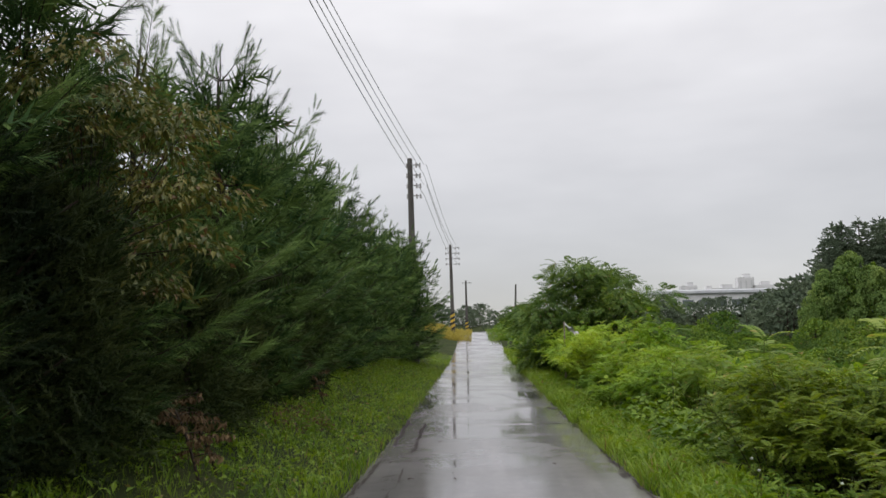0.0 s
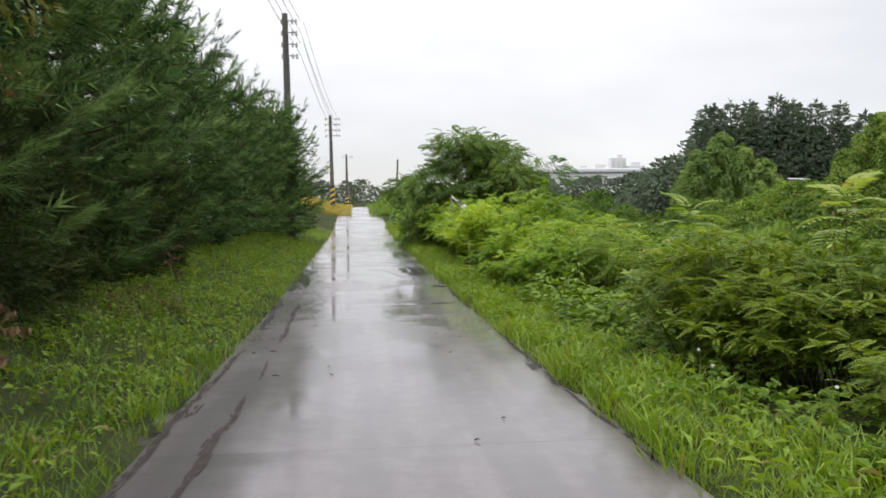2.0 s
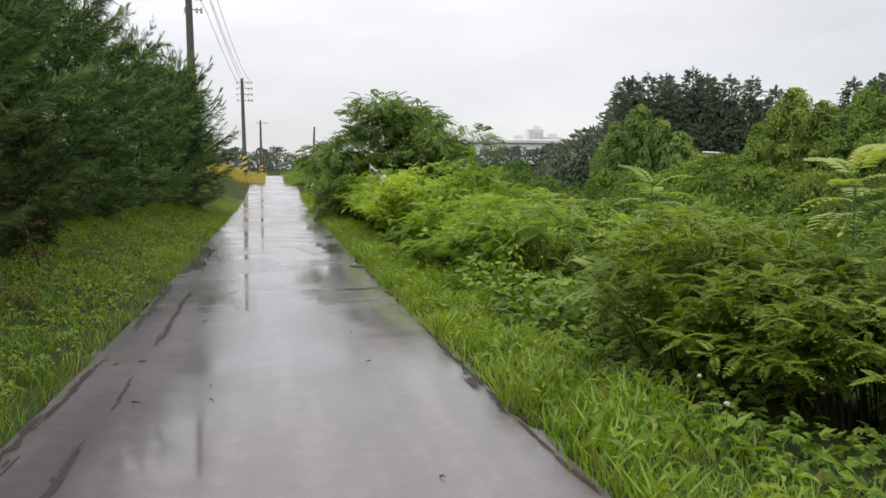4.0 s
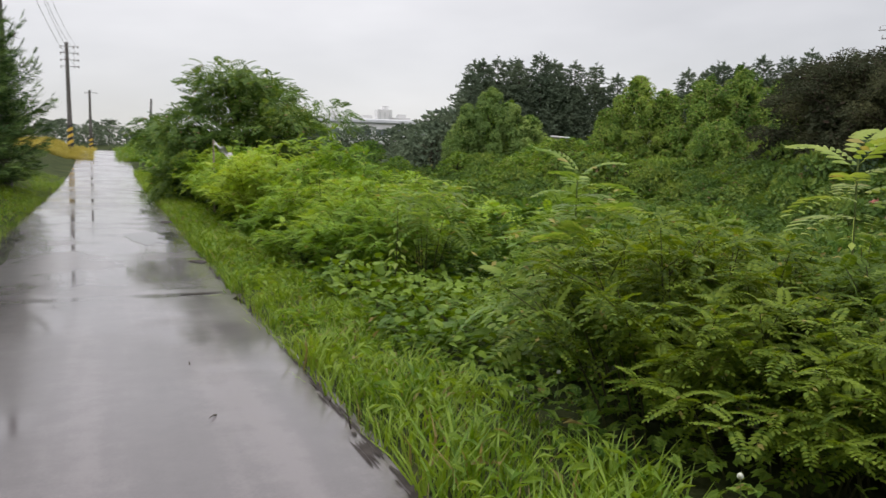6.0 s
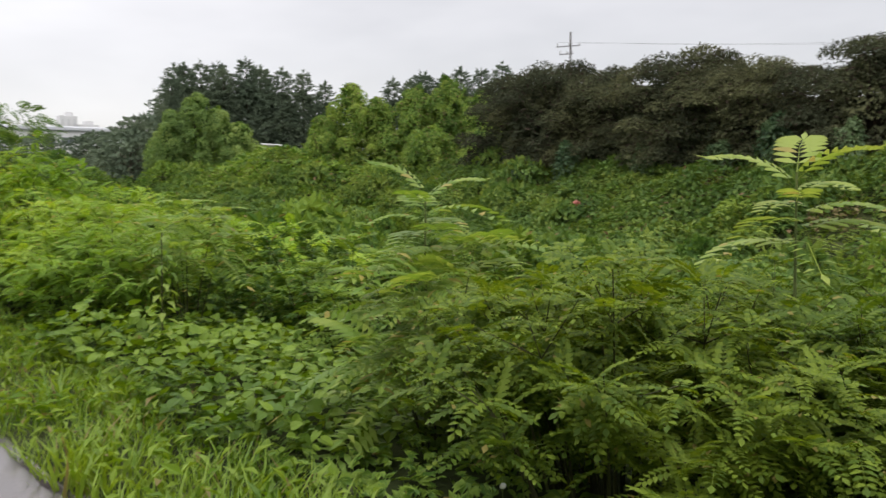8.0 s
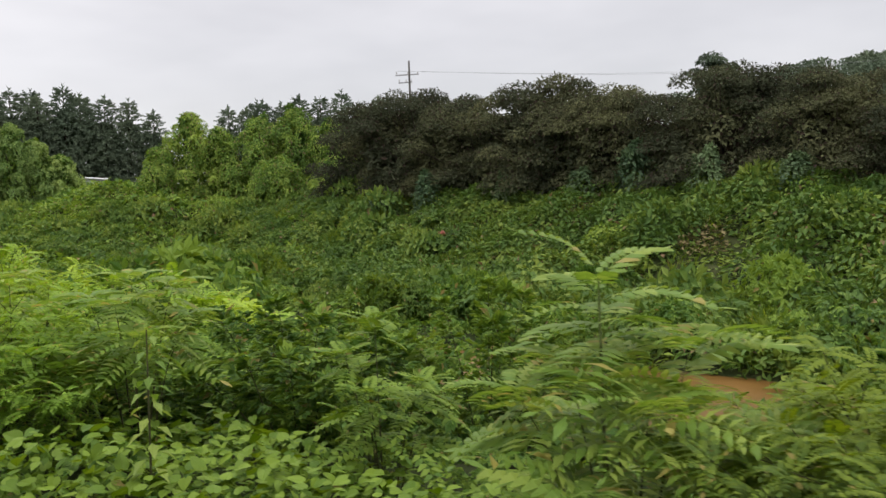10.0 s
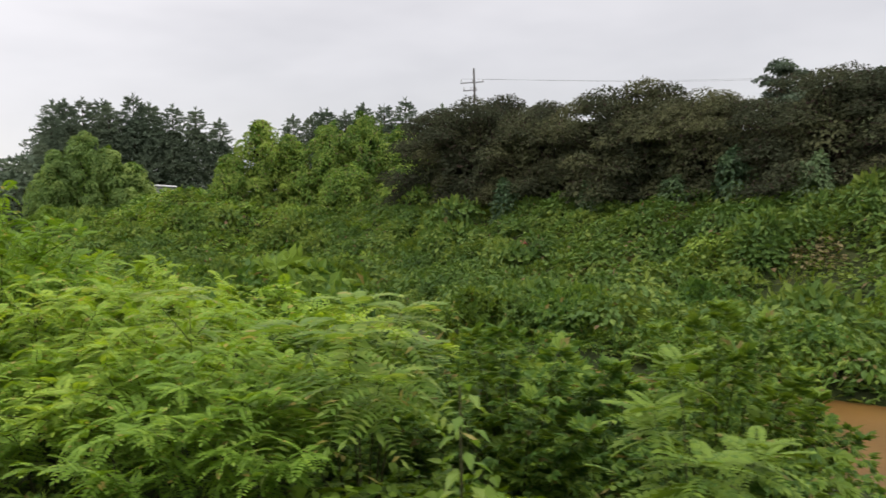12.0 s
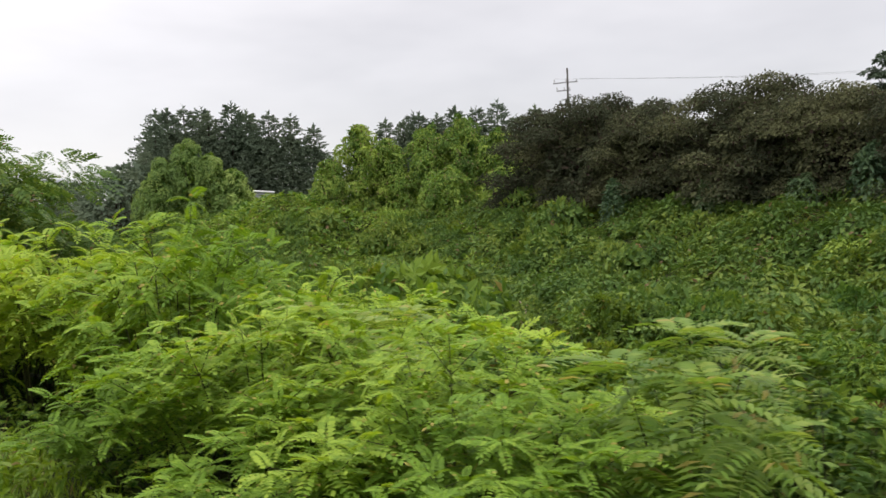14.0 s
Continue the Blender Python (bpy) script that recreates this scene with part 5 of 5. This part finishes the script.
# ---- utility poles and wires ----
def utility_pole(x, y, z, h, arms, stripes, lean=0.0, span=(-0.4, 0.7)):
    root = tagged(new("utility_pole"), "grey concrete utility pole" + (" with a black and yellow striped foot" if stripes else " carrying wires on short insulator arms"), "pole", "poles along the road")
    bm = bmesh.new(); rod(bm, (0, 0, -0.5), (0, 0, h), 0.17, 0.1, 14)
    part("shaft", bm, POST, root)
    for k in range(arms):
        zz = h - 0.25 - 0.42 * k
        bm = bmesh.new(); rod(bm, (span[0], 0, zz), (span[1], 0, zz - 0.02), 0.022, seg=6)
        arm = part("arm", bm, STEEL, root)
        for px in (span[0] * 0.9, span[1] * 0.6, span[1] * 0.95):
            bm = bmesh.new(); rod(bm, (px, 0, zz - 0.12), (px, 0, zz - 0.02), 0.045, 0.03, 8); rod(bm, (px, 0, zz + 0.0), (px, 0, zz + 0.06), 0.04, 0.025, 8)
            part("insulator", bm, CERAMIC, arm)
    if stripes:
        for k in range(7):
            bm = bmesh.new()
            z0 = 0.25 + 0.2 * k
            rod(bm, (0, 0, z0), (0, 0, z0 + 0.2), 0.185 - 0.002 * k, 0.183 - 0.002 * k, 14)
            bmesh.ops.transform(bm, matrix=Matrix(((1, 0, 0, 0), (0, 1, 0, 0), (0.5, 0, 1, 0), (0, 0, 0, 1))), verts=bm.verts)
            part("stripe_band", bm, YELLOW if k % 2 else BLACK, root)
    root.matrix_basis = pose(x, y, z, 0, lean, 0)
    return root


def wire(a, b, sag, r=0.009):
    pts = limb(a, b, -sag, 20)
    ob = part_np("wire", *tube(pts, np.full(20, r), 5), WIRE)
    return tagged(ob, "thin overhead wire strung between utility poles", "wire", "overhead wires")


utility_pole(-2.55, 31, float(land(-2.55, 31)), 8.15, 4, False, -0.8, (-0.14, 0.42))
utility_pole(-1.95, 62.5, float(land(-1.95, 62.5)), 6.9, 4, True, -0.8)
utility_pole(-1.2, 92, float(land(-1.2, 92)), 6.2, 1, True, -0.3)
utility_pole(4.6, 100, float(land(4.6, 100)) + 1.0, 5.6, 0, False, 2.5)
for k in range(4):
    za, zb = float(land(-2.55, 31)) + 7.9 - 0.42 * k, float(land(-1.95, 62.5)) + 6.65 - 0.42 * k
    wire((-2.0 - 0.1 * (k % 2), 31, za), (-1.45, 62.5, zb), 0.5)
    wire((-4.02 + 0.17 * k, -3, za + 0.7), (-2.1, 31, za), 0.45)

pyl = tagged(new("power_pole"), "tall far power pole with cross arms above the hedge", "pole")
bm = bmesh.new(); py_h = 18.4 - float(land(76, 66))
rod(bm, (0, 0, 0), (0, 0, py_h), 0.2, 0.1, 10)
part("shaft", bm, POST, pyl)
for zz, ln, off in ((py_h - 1.6, 1.4, -0.25), (py_h - 2.5, 0.8, -0.5)):
    bm = bmesh.new(); box(bm, (2 * ln, 0.12, 0.12), (off, 0, zz), (0, -4, 0))
    arm = part("cross_arm", bm, STEEL, pyl)
    for px in (off - ln * 0.9, off + 0.1, off + ln * 0.9):
        bm = bmesh.new(); rod(bm, (px, 0, zz + 0.05), (px, 0, zz + 0.35), 0.06, 0.05, 8)
        part("insulator", bm, CERAMIC, arm)
pyl_z = float(land(76, 66))
pyl.matrix_basis = pose(76, 66, pyl_z - 0.2, 0, 0, -40)
for px in (-1.35, 1.35):
    wire((76 + 0.77 * px, 66 - 0.64 * px, pyl_z + py_h - 1.4), (130, 24 + px, 19.5), 1.0, 0.012)

# ---- distance: works building, tower blocks, wooded ridge ----
def works(x, y, z):
    root = tagged(new("works_building"), "long low white industrial building with a grey roof", "building")
    bm = bmesh.new(); box(bm, (30, 12, 4.2), (0, 0, 2.1))
    wall = part("wall", bm, WHITE, root)
    bm = bmesh.new(); box(bm, (31, 13, 0.9), (0, 0, 4.65), bevel=0.2)
    part("roof", bm, PALEROOF, root)
    for i in range(9):
        bm = bmesh.new(); box(bm, (2.2, 0.1, 1.3), (-13.2 + 3.3 * i, -6.03, 2.4))
        part("window", bm, PANE, root)
    root.matrix_basis = pose(x, y, z)


def tower(x, y, w, h):
    root = tagged(new("tower_block"), "far apartment tower with rain haze painted into its pale colours", "building", "far apartment towers")
    bm = bmesh.new(); box(bm, (w, 14, h), (0, 0, h / 2)); box(bm, (w * 0.4, 8, 5), (w * 0.1, 0, h + 2.5))
    part("wall", bm, HAZED_FACADE, root)
    n = int(w / 6)
    for i in range(n):
        bm = bmesh.new(); box(bm, (2.2, 0.3, h * 0.9), (-w / 2 + (i + 0.5) * w / n, -7.1, h / 2))
        part("window", bm, HAZED_GLASS, root)
    root.matrix_basis = pose(x, y, 0)


works(46, 172, float(land(46, 172)) - 0.3)
for x, w, h in ((262, 26, 72), (296, 22, 78), (322, 20, 72), (345, 36, 74), (374, 22, 88), (398, 30, 77), (440, 30, 72), (466, 34, 80), (500, 30, 75)):
    tower(x, 1150, w, h)


# wooded ridge and far treeline
g = np.random.default_rng(33)
far_spots = [(120 + 60 * g.random(), 10 + 45 * g.random(), 0.9) for i in range(34)]
far_spots += [(-70 + 110 * (i + g.random()) / 64, 150 + 40 * g.random(), 0.6 + 0.3 * g.random()) for i in range(64)]
far_spots += [(30 + 34 * (i + g.random()) / 12, 140 + 20 * g.random(), 0.85 + 0.3 * g.random()) for i in range(12)]
far_spots += [(31.2, 83, 0.85), (33, 86, 1.0), (35, 88, 1.1), (29.4, 86, 0.6)]
near_spots = [(14 + 20 * g.random(), 58 + 45 * g.random(), 0.4 + 0.12 * g.random()) for i in range(16)]
near_spots += [(3.5 + 5 * g.random(), 60 + 50 * g.random(), 0.38 + 0.1 * g.random()) for i in range(9)]
near_spots += [(29, 98, 0.75)]
woods = bushy_tree("far_tree", "distant tree with rain haze put into its green", 5.5, 7.0, 620, FARLEAF, 0.62, HAZY_FIR, 82, group="distant trees", lumps=18, hang=0.2, power=2.6)
thicket = bushy_tree("thicket_tree", "low rounded green tree in the rough ground by the far road", 5.5, 7.0, 1300, FARLEAF, 0.5, WEED, 84, group="thicket trees", lumps=26, hang=0.2, power=2.6)
for src, places in ((woods, far_spots), (thicket, near_spots)):
    for i, (x, y, s) in enumerate(places):
        if i == 0:
            put(src, x, y, 0, s, 0.2)
        else:
            keep = src.scale.copy(); src.scale = (1, 1, 1)
            copy_thing(src, placed(src, x, y, g.random() * 360, s, 0.2)); src.scale = keep


# creepers climbing the hedge front
creeper = tagged(new("hedge_creeper"), "blue-green leafy creeper climbing the hedge front", "creeper", "creepers on the hedge")
part_np("stem", *tube(limb((0, 0, -0.1), (0.1, 0, 2.3), 0.0, 4), (0.03, 0.025, 0.018, 0.008), 5), TWIG, creeper)
part_np("foliage", *mantle(2.0, 2.7, 1100, FARLEAF, 0.22, 120, lumps=20, spread=0.35, hang=0.5, power=2.4, depth=0.4), CREEPER, creeper)
for x, y, s, sz in ((34.3, 21.0, 0.85, 1.1), (32.6, 17.3, 0.8, 0.95), (36.4, 33.5, 0.9, 0.9), (35.4, 28.0, 0.8, 0.75), (34.6, 23.5, 0.8, 0.6), (37.3, 37.5, 0.8, 0.6), (32, 14, 0.8, 0.6)):
    again(creeper, x - 1.3, y, s, sz, 0.1)

DEADVINE = leafy("dead_vine_leaves", (0.085, 0.07, 0.03), (0.15, 0.12, 0.05), (0.21, 0.175, 0.08), rough=0.8, glow=0.1, vary=0.4)
for cx, cy, rr, s in ((30.7, 23.0, 1.3, 130), (27.7, 16.4, 1.0, 131), (34.2, 32.5, 1.2, 132), (28.8, 24.1, 0.8, 133)):
    cover("dead_vines", "patch of brown withered vines on the bank", cx - rr, cx + rr, cy - rr, cy + rr, 420, FARLEAF, 0.17, DEADVINE, 0.5, s, keep=lambda x, y: ((x - cx) / rr) ** 2 + ((y - cy) / rr) ** 2 < 0.5 + 0.5 * np.abs(ripple(x, y, 1.5)))

# ---- small things ----
bucket = tagged(new("red_bucket"), "faded red plastic bucket lying on the bank", "bucket")
bm = bmesh.new()
rod(bm, (0, 0, 0), (0, 0, 0.36), 0.14, 0.19, 18); rod(bm, (0, 0, 0.34), (0, 0, 0.37), 0.2, 0.2, 18)
part("body", bm, REDTIN, bucket)
bucket.matrix_basis = pose(32.0, 30.6, float(land(32.0, 30.6)) + 0.02, 62, 0, 30)

log = tagged(new("fallen_log"), "weathered grey fallen log lying in the weeds", "log")
part_np("trunk", *tube([(-0.8, 0, 0.06), (-0.3, 0.05, 0.2), (0.3, 0, 0.36), (0.9, -0.05, 0.55)], (0.09, 0.1, 0.09, 0.07), 9), DEADWOOD, log)
part_np("broken_branch", *tube([(0.1, 0.02, 0.3), (0.35, 0.25, 0.6), (0.5, 0.4, 0.75)], (0.05, 0.035, 0.02), 6), DEADWOOD, log)
log.matrix_basis = pose(21.6, 28.2, float(land(21.6, 28.2)) + 0.16, 0, 0, 25)

sheet = tagged(new("plastic_sheet"), "torn white plastic sheet caught on a wooden stake among shrubs", "sheet")
bm = bmesh.new(); rod(bm, (0, 0, -0.1), (0, 0, 1.72), 0.025, 0.02, 8)
part("stake", bm, DEADWOOD, sheet)
v, f = [], []
for i in range(13):
    for j in range(7):
        a, b = i / 12, j / 6
        v.append((a * 0.4, 0.06 * math.sin(a * 9 + b * 4), 1.7 - 0.16 * b * (0.6 + 0.5 * a) - 0.28 * a + 0.03 * math.sin(a * 14)))
for i in range(12):
    for j in range(6):
        a = i * 7 + j
        f.append((a, a + 1, a + 8, a + 7))
part_np("sheet", v, f, CERAMIC, sheet, smooth=True)
sheet.matrix_basis = pose(2.35, 22.3, float(land(2.35, 22.3)), 0, 0, 10)

shed = tagged(new("field_shed"), "small grey field shed with a white roof behind vine-covered trees", "shed")
bm = bmesh.new(); box(bm, (1.9, 2, 2.3), (0, 0, 1.15))
part("wall", bm, ROOFING, shed)
bm = bmesh.new(); box(bm, (2.1, 2.3, 0.16), (0, 0, 2.42), (0, 4, 0), bevel=0.04)
part("roof", bm, WHITE, shed)
bm = bmesh.new(); box(bm, (0.8, 0.06, 1.9), (-0.4, -1.02, 0.97))
part("door", bm, ROOFING, shed)
bm = bmesh.new(); box(bm, (0.6, 0.06, 0.7), (0.5, -1.02, 1.4))
part("window", bm, PANE, shed)
shed.matrix_basis = pose(45.6, 81.5, float(land(45.6, 81.5)) + 0.9, 0, 0, -30)

bits = np.random.default_rng(77)
for i in range(13):
    x, y = -1.2 + 2.4 * bits.random(), 3.5 + 11 * bits.random()
    a, ln = bits.random() * 6.283, 0.03 + 0.07 * bits.random()
    p0 = np.array((x, y, float(road_z(y)) + 0.004))
    d = np.array((math.cos(a) * ln, math.sin(a) * ln, 0.01))
    ob = part_np("twig", *tube([p0, p0 + d * 0.5 + (0, 0, 0.006), p0 + d], (0.004, 0.004, 0.002), 4), BARK)
    tagged(ob, "small dark twig lying on the wet concrete", "twig", "twigs on the road")
for i in range(22):
    y = 4.5 + 9 * bits.random()
    x, ln = 1.36 + 0.12 * bits.random(), 0.06 + 0.1 * bits.random()
    p0 = np.array((x, y, float(road_z(y)) - 0.02))
    d = np.array((bits.normal(0, 0.03), bits.normal(0, 0.03), ln))
    ob = part_np("stalk", *tube([p0, p0 + d * 0.5, p0 + d], (0.004, 0.003, 0.001), 4), BARK)
    tagged(ob, "dark dead stalk standing at the wet road edge", "stalk", "dead stalks at the road edge")

# withered branches caught at the foot of the pines
DRYLEAF = leafy("withered_leaves", (0.06, 0.038, 0.018), (0.13, 0.085, 0.04), (0.22, 0.15, 0.075), rough=0.7, glow=0.15, vary=0.5)


def dead_branch(x, y, turn, length, seed):
    """A broken bough leaning against the evergreens, with curled brown leaves still on its twigs."""
    r = np.random.default_rng(seed)
    root = tagged(new("dead_branch"), "withered broken branch with curled brown leaves at the pines' foot", "branch", "withered branches")
    pts = limb((0, 0, -0.02), (-0.35, 0.1, length), 0.12, 6)
    part_np("bough", *tube(pts, np.linspace(0.016, 0.004, 6), 5), BARK, root)
    wood, leaves = [], []
    for i in range(11):
        k = 0.25 + 0.7 * i / 10
        p = np.array([np.interp(k, np.linspace(0, 1, 6), pts[:, c]) for c in range(3)])
        a = r.random() * 6.283
        tip = p + np.array((math.cos(a) * 0.28, math.sin(a) * 0.28, -0.08 + 0.16 * r.random()))
        wood.append(tube([p, (p + tip) / 2 + (0, 0, 0.03), tip], (0.005, 0.004, 0.002), 3))
        n = 16
        q = r.random(n)[:, None]
        way = np.stack([r.normal(0, 0.5, n), r.normal(0, 0.5, n), np.full(n, -1.0)], -1)
        leaves.append(strew(simple_leaf(0.45, 0.2), frames_of(way, roll=r.random(n) * 6), p + (tip - p) * q, 0.05 + 0.04 * r.random(n)))
    part_np("twigs", *joined(wood), BARK, root)
    part_np("foliage", *joined(leaves), DRYLEAF, root)
    root.matrix_basis = pose(x, y, float(land(x, y)), 0, 0, turn)


dead_branch(-2.45, 5.7, 0, 0.75, 201)
dead_branch(-2.5, 6.3, 60, 0.6, 202)
dead_branch(-2.65, 12.4, 20, 0.95, 203)
cover("withered_herbs", "rust-brown withered herbs on the grass bank", -2.95, -2.15, 8.6, 11.6, 700, LEAF, 0.06, DRYLEAF, 0.2, 204, keep=lambda x, y: ((x + 2.6) / 0.45) ** 2 + ((y - 10.1) / 1.4) ** 2 < 0.6 + 0.4 * ripple(x, y, 3.0))


# white flower heads standing out of the verge
PETAL = rough_stuff("white_petals", [(0.4, (0.36, 0.38, 0.3)), (0.85, (0.55, 0.57, 0.48))], scale=90, rough=0.7)


def verge_flower(x, y, h, seed):
    r = np.random.default_rng(seed)
    root = tagged(new("white_flower"), "small round white flower head on a thin green stalk", "flower", "white flowers on the verge")
    lean = np.array((r.normal(0, 0.04), r.normal(0, 0.04), h))
    part_np("stalk", *tube([(0, 0, -0.02), lean * 0.5 + (0.01, 0, 0), lean], (0.0025, 0.002, 0.0015), 4), GREENSTEM, root)
    bm = bmesh.new()
    bmesh.ops.create_icosphere(bm, subdivisions=2, radius=0.011, matrix=Matrix.Translation(lean))
    for v in bm.verts:
        v.co += (v.co - Vector(lean)) * float(r.normal(0, 0.12))
    part("head", bm, PETAL, root)
    for k in range(3):
        a = k * 2.1 + r.random()
        at = np.array((lean * (0.2 + 0.15 * k),))
        part_np("leaf", *strew(simple_leaf(0.4), frames_of(np.array(((math.cos(a), math.sin(a), 0.3),))), at, [0.06]), GRASS, root)
    root.matrix_basis = pose(x, y, float(land(x, y)))


for k, (x, y, h) in enumerate(((2.14, 5.85, 0.4), (2.28, 4.45, 0.42), (2.04, 5.5, 0.36), (2.24, 7.3, 0.38))):
    verge_flower(x, y, h, 210 + k)
